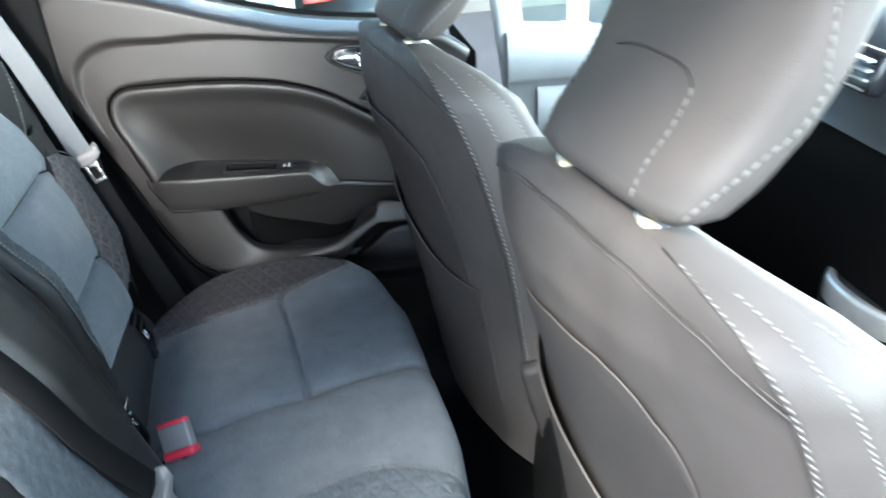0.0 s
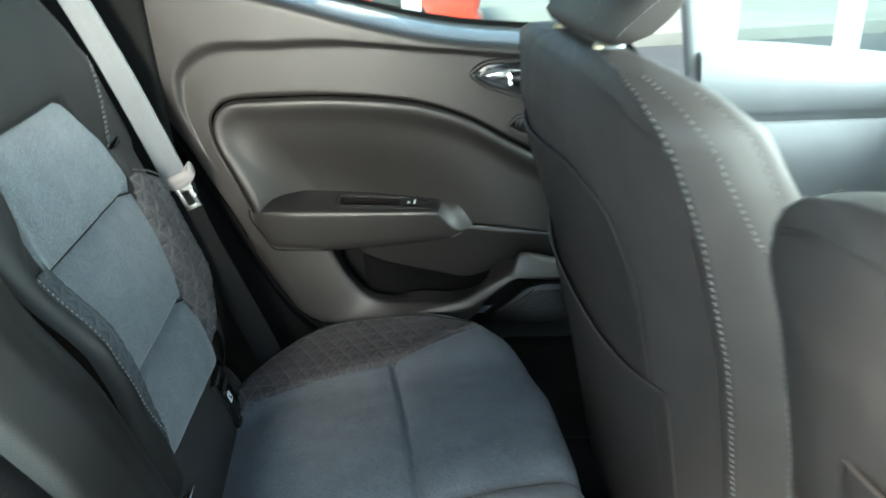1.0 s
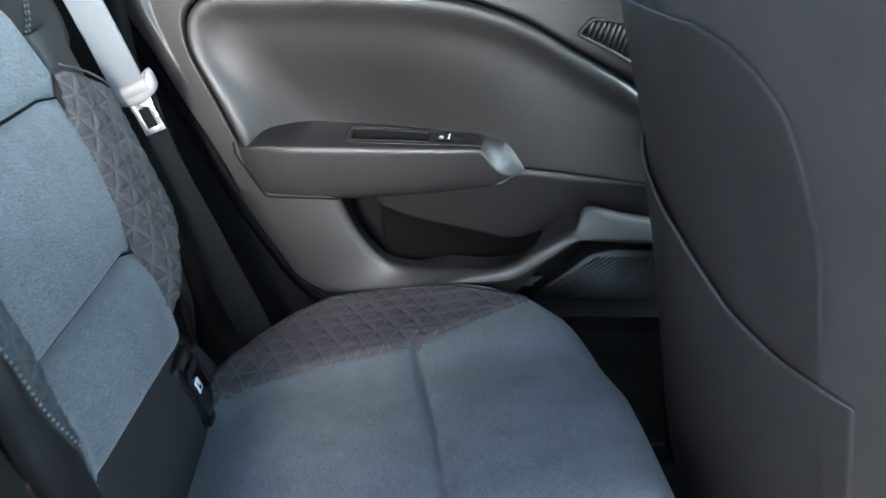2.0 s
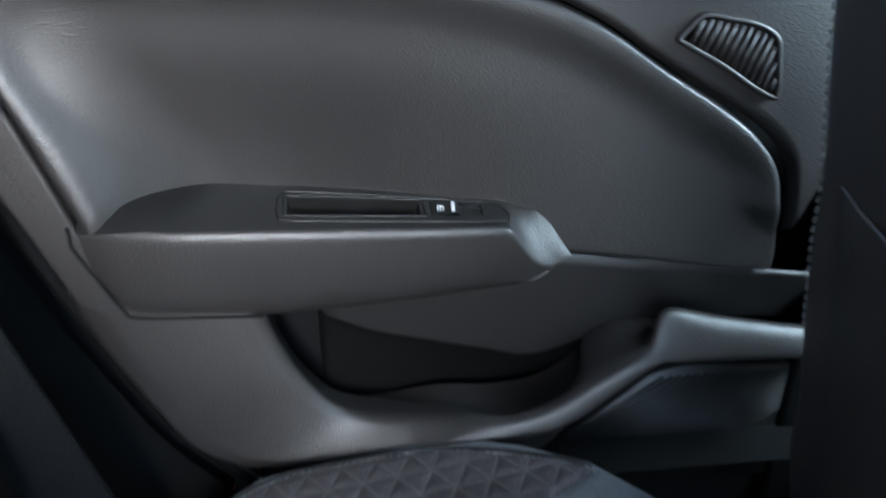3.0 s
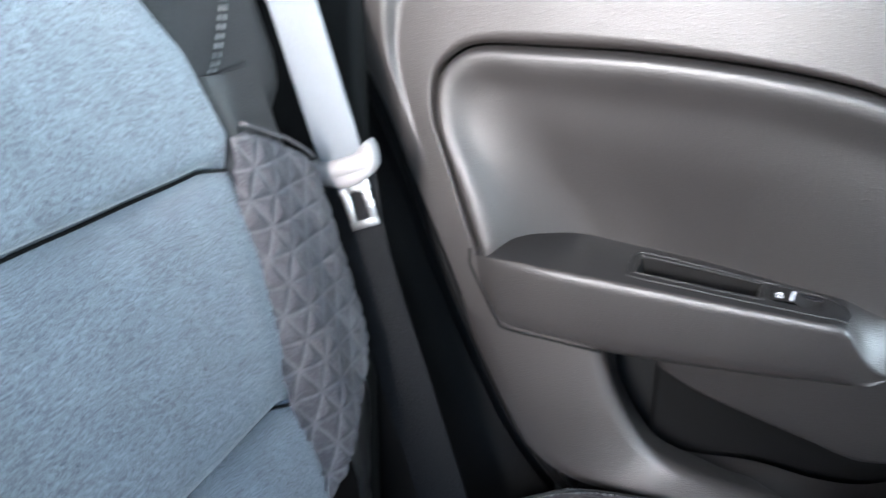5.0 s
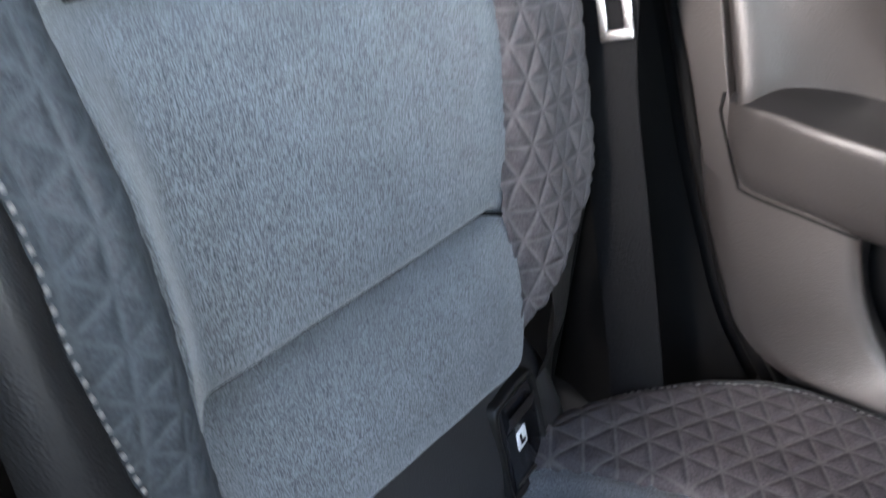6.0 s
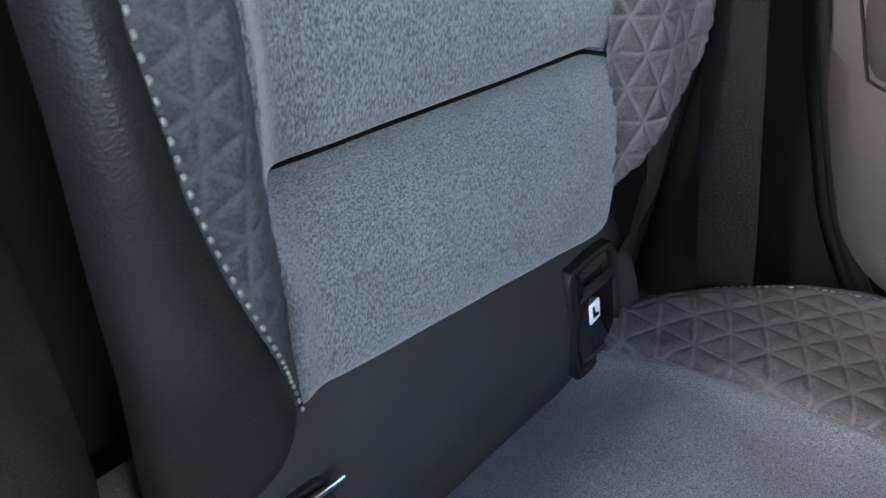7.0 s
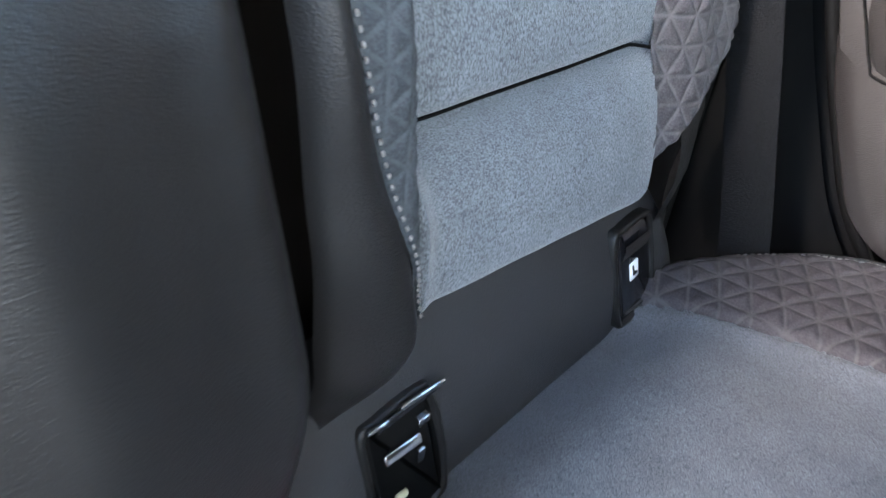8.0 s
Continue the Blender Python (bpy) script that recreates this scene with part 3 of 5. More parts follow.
for name, us, deep in (("pull_tray", TRAY_U, 0.030), ("switch_well", SW_U, 0.008)):
    b = bmesh.new()
    top = [arm_top(us[0], TRAY_Q[0]), arm_top(us[1], TRAY_Q[0]), arm_top(us[1], TRAY_Q[1]), arm_top(us[0], TRAY_Q[1])]
    down = (NDIR * -0.35 + Vector((0, 0, -1))).normalized() * deep
    t = [b.verts.new(p) for p in top]
    m = sum(top, Vector()) / 4
    f = [b.verts.new(p.lerp(m, 0.06) + down) for p in top]
    for k in range(4):
        b.faces.new((t[k], t[(k + 1) % 4], f[(k + 1) % 4], f[k]))
    b.faces.new(f)
    part(name, b, M_BLACK if deep > 0.01 else M_GLOSS, armrest, "black recess", smooth=False)
# bezel round tray and switch
out_line = curve([(0.201, 0.50), (0.203, 0.28), (0.214, 0.21), (0.30, 0.19), (0.384, 0.19), (0.395, 0.30), (0.395, 0.48), (0.384, 0.66), (0.365, 0.72), (0.30, 0.76), (0.218, 0.80), (0.204, 0.74)], 6, closed=True)
part("bezel", tube([arm_top(p[0], p[1], 0.0002) for p in out_line + out_line[:1]], 0.0010, 6), M_BLACK, armrest, "raised black bezel")
in_line = curve([(0.207, 0.50), (0.208, 0.335), (0.214, 0.30), (0.27, 0.295), (0.320, 0.295), (0.3245, 0.33), (0.324, 0.60), (0.319, 0.68), (0.27, 0.70), (0.213, 0.705), (0.207, 0.66)], 6, closed=True)
part("tray_lip", tube([arm_top(p[0], p[1], 0.0) for p in in_line + in_line[:1]], 0.0008, 6), M_BLACK, armrest, "black lip of the pull tray")
b = bmesh.new()
prof = [(0.0, -0.0005), (0.1, 0.0012), (0.38, 0.0012), (0.44, 0.002), (0.52, 0.001), (0.62, -0.003), (0.85, -0.0045), (1.0, -0.004)]
grid(b, [[arm_top(lerp(0.3305, 0.3735, s), q, h) for s, h in prof] for q in (0.325, 0.40, 0.5, 0.58, 0.655)])
switch = part("window_switch", b, M_BLACK, armrest, "black window switch rocker")
b = bmesh.new()
grid(b, [[arm_top(u + 0.001 * (q - 0.45) / 0.15, q, 0.0024 + dz) for u, dz in ((0.3474, 0), (0.3478, 0.0010), (0.3500, 0.0010), (0.3505, 0))] for q in (0.33, 0.45, 0.57)])
part("bright_strip", b, M_SILVERPAINT, switch, "bright silver strip")
b = bmesh.new()
for u0, u1, q0, q1 in ((0.3352, 0.3359, 0.39, 0.47), (0.3405, 0.3412, 0.39, 0.47), (0.3352, 0.3412, 0.385, 0.40), (0.3358, 0.3406, 0.468, 0.485), (0.3366, 0.3398, 0.485, 0.50), (0.3378, 0.3388, 0.415, 0.455)):
    grid(b, [[arm_top(u, q, 0.0017) for u in (u0, u1)] for q in (q0, q1)])
part("switch_symbol", b, M_WHITE, switch, "white window symbol")

# lower trim: the rim of the door bin
BAND = [((0.188, 0.520, 0.002), (0.034, 0.532, 0.000)), ((0.188, 0.500, 0.002), (0.050, 0.490, 0.002)), ((0.196, 0.475, 0.002), (0.070, 0.451, 0.004)), ((0.210, 0.445, 0.003), (0.092, 0.412, 0.005)),
        ((0.237, 0.409, 0.004), (0.122, 0.370, 0.007)), ((0.272, 0.394, 0.008), (0.178, 0.350, 0.013)), ((0.333, 0.396, 0.020), (0.285, 0.368, 0.029)), ((0.375, 0.402, 0.033), (0.350, 0.386, 0.042)),
        ((0.407, 0.408, 0.040), (0.405, 0.391, 0.047)), ((0.436, 0.418, 0.041), (0.448, 0.401, 0.048)), ((0.470, 0.439, 0.041), (0.495, 0.433, 0.046)), ((0.505, 0.459, 0.039), (0.530, 0.456, 0.042)),
        ((0.525, 0.471, 0.034), (0.554, 0.454, 0.037)), ((0.541, 0.498, 0.022), (0.596, 0.451, 0.035)), ((0.600, 0.486, 0.020), (0.645, 0.449, 0.034)), ((0.740, 0.462, 0.020), (0.740, 0.441, 0.034))]
INN = curve([p[0] for p in BAND], 8)
OUT = curve([p[1] for p in BAND], 8)
rows = []
for p, q in zip(INN, OUT):
    away = Vector((q[0] - p[0], q[1] - p[1], 0)).normalized()
    under = max(0.0, -away[1])
    w0, w1 = p[2], q[2]
    row = []
    for along, deep in ((0.060, 0.016), (0.030, 0.012), (0.008, 0.009)):
        g = p + away * along * under
        row.append(D(g[0], g[1], w0 - deep - (0.075 if along > 0.05 else 0.040 if along > 0.02 else 0.010) * (1 - under)))
    row += [D(p[0], p[1], w0 - 0.006), D(*(p + away * 0.002)[:2], w0 - 0.001)]
    row += [D(*p.lerp(q, s)[:2], lerp(w0, w1, s) + 0.002 * math.sin(math.pi * s)) for s in (0.12, 0.35, 0.6, 0.85)]
    row += [D(*q[:2], w1), D(*(q + away * 0.004)[:2], w1 - 0.004), D(*(q + away * 0.007)[:2], w1 - 0.014), D(*(q + away * 0.010)[:2], w1 - 0.10)]
    rows.append(row)
b = bmesh.new()
grid(b, rows)
part("bin_rim", b, M_TRIM, rear_door, "grained rim of the door bin")

# the panel behind the bin
TOPL = [(0.222, 0.535), (0.25, 0.535), (0.32, 0.537), (0.40, 0.540), (0.458, 0.5425), (0.53, 0.534), (0.60, 0.5245), (0.66, 0.517), (0.74, 0.508)]
CREASE = [(0.226, 0.484), (0.245, 0.474), (0.282, 0.458), (0.335, 0.444), (0.387, 0.432), (0.440, 0.422), (0.507, 0.4435), (0.567, 0.4585), (0.74, 0.446)]
b = bmesh.new()
t1, c1 = curve([(x, y, 0) for x, y in TOPL], 6), curve([(x, y, 0) for x, y in CREASE], 6)
rows, wells = [], []
for k, (p, q) in enumerate(zip(t1, c1)):
    turn_in = 0.045 * max(0.0, 1 - k / 5) ** 2
    w0, w1 = -0.0088 - turn_in, -0.042 - turn_in
    row = [D(p[0], p[1] + 0.001, w0 - 0.003), D(p[0], p[1] - 0.0012, w0)]
    row += [D(*p.lerp(q, s)[:2], lerp(w0, w1, s)) for s in (0.1, 0.3, 0.6, 0.9, 0.97, 1.0)]
    row += [D(q[0], q[1] - 0.003, w1 - 0.003)]
    rows.append(row)
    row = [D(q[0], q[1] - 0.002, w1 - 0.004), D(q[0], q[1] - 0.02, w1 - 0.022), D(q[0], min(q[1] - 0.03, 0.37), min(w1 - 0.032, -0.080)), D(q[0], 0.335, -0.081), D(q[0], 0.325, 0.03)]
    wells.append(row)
grid(b, rows)
part("bin_panel", b, M_INSERT, rear_door, "dark panel behind the door bin")
# Bin hollow: its shade is painted as a near-black colour.
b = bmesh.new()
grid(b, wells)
part("bin_well", b, M_RUBBERSHADE, rear_door, "hollow of the door bin, blackened to carry its shade")

# lower panel and loudspeaker grille
b = bmesh.new()
grid(b, [[D(u, v, w) for u in steps(0.14, 0.76, 20)] for v, w in ((0.345, -0.055), (0.30, -0.03), (0.24, -0.028), (0.14, -0.04))])
part("lower_panel", b, M_BLACK, rear_door, "black lower door panel")
SPK = [(0.47, 0.335), (0.505, 0.362), (0.552, 0.404), (0.59, 0.414), (0.74, 0.406), (0.74, 0.26), (0.48, 0.27)]
b = slab([Vector(p) for p in SPK], [(0, -0.05), (0, -0.022), (0.003, -0.018)], D)
speaker = part("speaker_grille", b, M_BLACK, rear_door, "black ribbed loudspeaker grille")
for k in range(26):
    c = 0.36 + k * 0.0095
    p0, p1 = Vector((c + 0.02, 0.29)), Vector((c + 0.17, 0.40))
    lo = max(0.0, (0.485 - p0[0]) / 0.15)
    hi = 1.0
    if p1[0] > 0.72:
        hi = (0.72 - p0[0]) / 0.15
    for s in steps(lo, 1.0, 40):
        q = p0.lerp(p1, s)
        if q[1] > table([(0.47, 0.33), (0.505, 0.355), (0.552, 0.396), (0.59, 0.406), (0.74, 0.398)], q[0]):
            hi = min(hi, s)
            break
    if hi - lo < 0.1:
        continue
    a, e = p0.lerp(p1, lo), p0.lerp(p1, hi)
    bb = tube([D(a[0], a[1], -0.0182), D(*a.lerp(e, 0.5), -0.0176), D(e[0], e[1], -0.0182)], 0.0019, 6)
    part("rib", bb, M_BLACK, speaker)

# tweeter grille
TW = [(0.520, 0.735), (0.528, 0.7465), (0.540, 0.756), (0.562, 0.7535), (0.588, 0.748), (0.606, 0.737), (0.612, 0.716), (0.6155, 0.694), (0.611, 0.686), (0.592, 0.694), (0.560, 0.713), (0.530, 0.728)]
twc = curve([(x, y, 0) for x, y in TW], 5, closed=True)
b = slab(twc, [(0, -0.002), (0, 0.0075), (0.0012, 0.0095), (0.0035, 0.0095), (0.0045, 0.008), (0.0045, 0.003)], D)
tweeter = part("tweeter_grille", b, M_LOW, rear_door, "dark slatted tweeter grille")
inner = [Vector(p[:2]) + n * 0.005 for p, n in zip(twc, ring_normals([Vector(p[:2]) for p in twc]))]
for k in range(17):
    c = 0.506 + k * 0.0072
    a, d = Vector((c, 0.676)), Vector((0.03, 0.085))
    ts = []
    for p, q in zip(inner, inner[1:] + inner[:1]):
        e = q - p
        den = d[0] * e[1] - d[1] * e[0]
        if abs(den) > 1e-12:
            t = ((p[0] - a[0]) * e[1] - (p[1] - a[1]) * e[0]) / den
            s = ((p[0] - a[0]) * d[1] - (p[1] - a[1]) * d[0]) / den
            if 0 <= s <= 1:
                ts.append(t)
    if len(ts) >= 2 and max(ts) - min(ts) > 0.08:
        p, q = a + d * min(ts), a + d * max(ts)
        part("slat", tube([D(p[0], p[1], 0.0060), D(*p.lerp(q, 0.5), 0.0064), D(q[0], q[1], 0.0060)], 0.0025, 8), M_TRIM, tweeter)

# inner door handle
HB = curve([(0.459, 0.829, 0), (0.472, 0.843, 0), (0.495, 0.852, 0), (0.55, 0.851, 0), (0.61, 0.847, 0), (0.640, 0.838, 0), (0.645, 0.815, 0), (0.62, 0.785, 0), (0.56, 0.782, 0), (0.505, 0.797, 0), (0.475, 0.812, 0)], 6, closed=True)
hb = lambda u, v, w: D(u, v, w + 0.003)
b = slab(HB, [(0, -0.004), (0, 0.004), (0.002, 0.007), (0.005, 0.007), (0.007, 0.004), (0.009, 0.001)], hb, cap=False)
handle = part("door_handle", b, M_TRIM, rear_door, "angular handle bezel")
b = slab([Vector(p[:2]) + n * 0.0085 for p, n in zip(HB, ring_normals([Vector(p[:2]) for p in HB]))], [(0, 0.0025), (0.004, 0.0015), (0.008, 0.001)], hb)
part("handle_well", b, M_GLOSS, handle, "black handle recess")
LV = curve([(0.478, 0.826, 0), (0.490, 0.834, 0), (0.515, 0.838, 0), (0.528, 0.828, 0), (0.532, 0.808, 0), (0.512, 0.811, 0), (0.494, 0.817, 0)], 5, closed=True)
b = slab(LV, [(0, 0.003), (0, 0.011), (0.002, 0.014), (0.006, 0.016)], hb)
part("lever", b, M_CHROME, handle, "bright chrome lever")
b = slab(curve([(0.530, 0.829, 0), (0.60, 0.828, 0), (0.60, 0.806, 0), (0.533, 0.807, 0)], 5, closed=True), [(0, 0.003), (0, 0.010), (0.003, 0.013)], hb)
part("lever_tail", b, M_GLOSS, handle, "black lever tail")

# ---- the front door on the same side ----
front_door = thing("front_door", (1.3, 0.6, 0.2), "closed front car door, its grey trim and ledge paled for daylight", "car door")
FS = [(0.84, 0.846), (1.0, 0.832), (1.2, 0.806), (1.5, 0.77), (1.75, 0.75)]
b = bmesh.new()
rows = []
for u in steps(0.84, 1.75, 30):
    top = table(FS, u)
    rows.append([D(u, v, w) for v, w in ((0.10, -0.02), (0.30, 0.0), (0.545, 0.0), (0.555, -0.006), (0.735, -0.002), (0.742, 0.006), (0.752, 0.012), (0.5 * (0.752 + top), 0.014), (top - 0.006, 0.004), (top, -0.008), (top + 0.008, -0.05), (top + 0.008, -0.09))])
grid(b, rows)
part("front_trim", b, M_FTRIM, front_door, "grey front door trim, daylight put into its colour")
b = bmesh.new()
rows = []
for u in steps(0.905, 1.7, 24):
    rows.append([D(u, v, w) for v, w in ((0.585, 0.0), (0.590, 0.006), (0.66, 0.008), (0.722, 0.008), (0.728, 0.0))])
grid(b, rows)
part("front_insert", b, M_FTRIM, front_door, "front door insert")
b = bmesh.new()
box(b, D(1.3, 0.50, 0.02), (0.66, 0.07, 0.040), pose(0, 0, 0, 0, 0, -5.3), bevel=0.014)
part("front_armrest", b, M_FTRIM, front_door, "armrest in the daylight-paled trim")
b = bmesh.new()
grid(b, [[D(u, lerp(table(FS, u) + 0.004, 1.28, k / 5), -0.092 + 0.12 * (k / 5) - o) for k in range(6)] for o in (0, 0.004) for u in (steps(0.84, 1.75, 6) if o == 0 else steps(1.75, 0.84, 6))])
g = part("window_glass", b, M_GLASS, front_door, "clear side window")
g.visible_shadow = False

# ---- rear bench ----
XF = [(0.0, 0.578), (0.05, 0.575), (0.20, 0.563), (0.36, 0.549), (0.46, 0.525), (0.52, 0.503), (0.57, 0.472), (0.61, 0.425), (0.64, 0.365), (0.655, 0.315), (0.663, 0.27)]
XB = [(0.0, 0.0), (0.46, 0.0), (0.50, 0.018), (0.55, 0.05), (0.60, 0.093), (0.64, 0.148), (0.655, 0.19), (0.663, 0.235)]
LAT = [(0.295, 0.492), (0.318, 0.335), (0.338, 0.158)]
LON = [(0.02, 0.118), (0.146, 0.126), (0.243, 0.148), (0.338, 0.158), (0.46, 0.172), (0.585, 0.170)]
P_IN = [(0.020, 0.425), (0.048, 0.437), (0.148, 0.464), (0.295, 0.491), (0.368, 0.524), (0.448, 0.559)]
P_OUT = [(0.020, 0.490), (0.032, 0.515), (0.078, 0.563), (0.16, 0.619), (0.226, 0.634), (0.325, 0.622), (0.388, 0.595), (0.448, 0.561)]
lat = curve([(x, y, 0) for x, y in LAT], 6)
lon = curve([(x, y, 0) for x, y in LON], 6)
p_in = curve([(x, y, 0) for x, y in P_IN], 6)


def cushion_z(x, y, seams=True):
    ya = abs(y + 0.0)
    z = 0.338 + 0.095 * x - 0.030 * smooth01((0.12 - x) / 0.10) * smooth01((0.46 - ya) / 0.08) + 0.016 * smooth01((ya - 0.42) / 0.09)
    z += 0.010 * math.sin(math.pi * max(0, min(1, (ya - 0.16) / 0.30))) * smooth01(x / 0.1)
    if seams and y > -0.1:
        p = Vector((x, y, 0))
        if abs(y - 0.32) < 0.19:
            z -= 0.014 * math.exp(-(dist2(p, lat) / 0.006) ** 2) + 0.006 * math.exp(-(dist2(p, lat) / 0.022) ** 2)
        if abs(y - 0.14) < 0.09:
            z -= 0.013 * math.exp(-(dist2(p, lon) / 0.005) ** 2) + 0.008 * math.exp(-(dist2(p, lon) / 0.022) ** 2)
        if 0.40 < y < 0.58 and x < 0.46:
            z -= 0.005 * math.exp(-(dist2(p, p_in) / 0.0035) ** 2)
    z += 0.0012 * noise.noise((x * 14, y * 14, 3))
    return z


def roll(e, r):
    e = max(0.0, min(r, e))
    return r - math.sqrt(max(0.0, r * r - (r - e) ** 2))


def cushion_point(y, s):
    ya = abs(y)
    xb, xf = table(XB, ya), table(XF, ya)
    x = lerp(xb, xf, s)
    e = min(xf - x, (0.663 - ya) * 0.9 + 0.002)
    eb = (x - xb) if ya > 0.47 else 1
    z = cushion_z(x, y)
    z -= roll(min(e, eb * 1.1), 0.045) * 1.0
    return Vector((x, y, z))


bench = thing("bench_seat", (0.3, 0, 0.1), "dark cloth rear bench seat cushion with embossed side patches", "car seat")
ys = [-0.66, -0.64, -0.60, -0.54, -0.48] + steps(-0.42, -0.08, 17) + steps(-0.07, 0.60, 150) + [0.607, 0.614, 0.622, 0.63, 0.638, 0.645, 0.651, 0.656, 0.660, 0.6625]
ss = steps(0, 0.06, 5)[:-1] + steps(0.06, 0.9, 110) + steps(0.9, 1.0, 18)[1:]
rows = []
for y in ys:
    r = [cushion_point(y, s) for s in ss]
    f, k = r[-1], r[0]
    r = [Vector((k.x, k.y, 0.16))] + r + [Vector((f.x + 0.004, f.y, f.z - 0.02)), Vector((f.x - 0.004, f.y, f.z - 0.09)), Vector((f.x - 0.02, f.y, 0.12))]
    rows.append(r)
rows.append([Vector((p.x, 0.664, max(0.12, p.z - 0.06))) for p in rows[-1]])
rows.append([Vector((p.x, 0.650, 0.12)) for p in rows[-1]])
b = bmesh.new()
grid(b, rows)
part("cushion", b, M_CUSHION, bench, "dark grey woven cushion")


def quilted(inner, outer, surface, side, n_u, n_v, depth=0.0011, tuck=0.0025, turn=0.0):
    """An embossed patch between two lines, over a surface given by (point) -> place and normal."""
    a, c = resample(inner, n_u), resample(outer, n_u)
    bm = bmesh.new()
    rows = []
    for i, (p, q) in enumerate(zip(a, c)):
        row = []
        for j in range(n_v + 1):
            t = j / n_v
            m = p.lerp(q, t)
            w = (q - p).length
            e = min(t * w, (1 - t) * w, i / n_u * 0.3 + 0.001, (1 - i / n_u) * 0.3 + 0.001)
            ca, sa = math.cos(turn), math.sin(turn)
            d = groove_lattice(m[0] * ca - m[1] * sa, m[0] * sa + m[1] * ca, side)
            g = math.exp(-(d / 0.0022) ** 2)
            pl, nr = surface(m)
            h = 0.0025 + 0.0014 * min(1, d / 0.006) - depth * g - tuck * math.exp(-e / 0.002)
            row.append(pl + nr * h)
        rows.append(row)
    grid(bm, rows)
    return bm


def on_cushion(p):
    ya = abs(p[1])
    xb, xf = table(XB, ya), table(XF, ya)
    return cushion_point(p[1], (p[0] - xb) / (xf - xb)), Vector((0, 0.1, 1)).normalized()


part("side_patch", quilted(p_in, curve([(x, y, 0) for x, y in P_OUT], 6), on_cushion, 0.030, 210, 70), M_QUILT_SEAT, bench, "embossed triangle-patterned cloth patch")
po = [on_cushion(p)[0] + Vector((0, 0, 0.001)) for p in resample(curve([(x, y + 0.004, 0) for x, y in P_OUT], 6), 60)]
part("piping", tube(po, 0.0022, 6), M_VINYL, bench, "dark piping round the patch")
po2 = [on_cushion(p)[0] + Vector((0, 0, 0.0025)) for p in resample(curve([(x, y - 0.004, 0) for x, y in P_OUT], 6), 60)]
tagged(part("stitching", seam(po2, (0, 0, 1), 0.004, 0.0025, 0.0005), M_THREAD, bench, "fine grey stitching"), kind="stuff")
# right hand seat: the near edge of its own patch
r_in = curve([(0.22, -0.18, 0), (0.32, -0.155, 0), (0.42, -0.15, 0), (0.50, -0.16, 0), (0.565, -0.19, 0)], 6)
r_out = curve([(0.22, -0.13, 0), (0.325, -0.088, 0), (0.414, -0.070, 0), (0.483, -0.082, 0), (0.566, -0.125, 0)], 6)
part("inner_patch", quilted(r_in, r_out, on_cushion, 0.030, 120, 36), M_PATCH2, bench, "embossed grey cloth patch")
po3 = [on_cushion(p + Vector((0, 0.005, 0)))[0] + Vector((0, 0, 0.0025)) for p in resample(r_out, 60)]
tagged(part("stitching", seam(po3, (0, 0, 1), 0.004, 0.0025, 0.0006), M_THREAD, bench, "fine grey stitching"), kind="stuff")
sl = [Vector((p[0], p[1] - 0.006, cushion_point(p[1] - 0.006, (p[0]) / table(XF, abs(p[1]))).z + 0.0006)) for p in resample(lon[8:-3], 50)]
tagged(part("stitching", seam(sl, (0, 0, 1), 0.004, 0.003, 0.0005), M_VINYL, bench), kind="stuff")


# ---- rear backrest, narrow part ----
def back_x(y, z):
    x = -0.015 - 0.29 * (z - 0.565)
    x += (0.022 + 0.020 * smooth01((z - 0.46) / 0.10) + 0.013 * smooth01((z - 0.55) / 0.10) * (1 - smooth01((z - 0.68) / 0.10))) * (1 - 0.55 * smooth01((z - 0.68) / 0.12)) * smooth01((0.172 - y) / 0.05)
    x -= 0.066 * smooth01((0.080 - y) / 0.028) ** 2
    x += 0.010 * smooth01((y - 0.42) / 0.05)
    x -= 0.035 * smooth01((y - 0.50) / 0.09) ** 2
    return x


BN = Vector((1, 0, 0.29)).normalized()
backrest = thing("rear_seat", (-0.1, 0.3, 0.34), "reclined rear backrest in blue-grey melange cloth and dark vinyl", "car seat")
LEFT = [(0.455, 0.150), (0.50, 0.148), (0.565, 0.143), (0.65, 0.139), (0.735, 0.136), (0.80, 0.152), (0.86, 0.172), (0.90, 0.185)]
RIGHT = [(0.455, 0.412), (0.50, 0.4215), (0.565, 0.4235), (0.62, 0.4285), (0.68, 0.433), (0.735, 0.439), (0.76, 0.446), (0.82, 0.430), (0.86, 0.405), (0.90, 0.385)]


def pad(z):
    """How far the cloth panel bulges at height z, with two sewn-in folds."""
    h = 0.0
    for lo, hi, amp in ((0.455, 0.5635, 0.023), (0.5635, 0.738, 0.017), (0.738, 0.892, 0.012)):
        if lo <= z <= hi:
            t = (z - lo) / (hi - lo)
            h = amp * min(1.0, (1 - abs(2 * t - 1) ** 2.8)) * (0.70 + 0.45 * t)
    return h


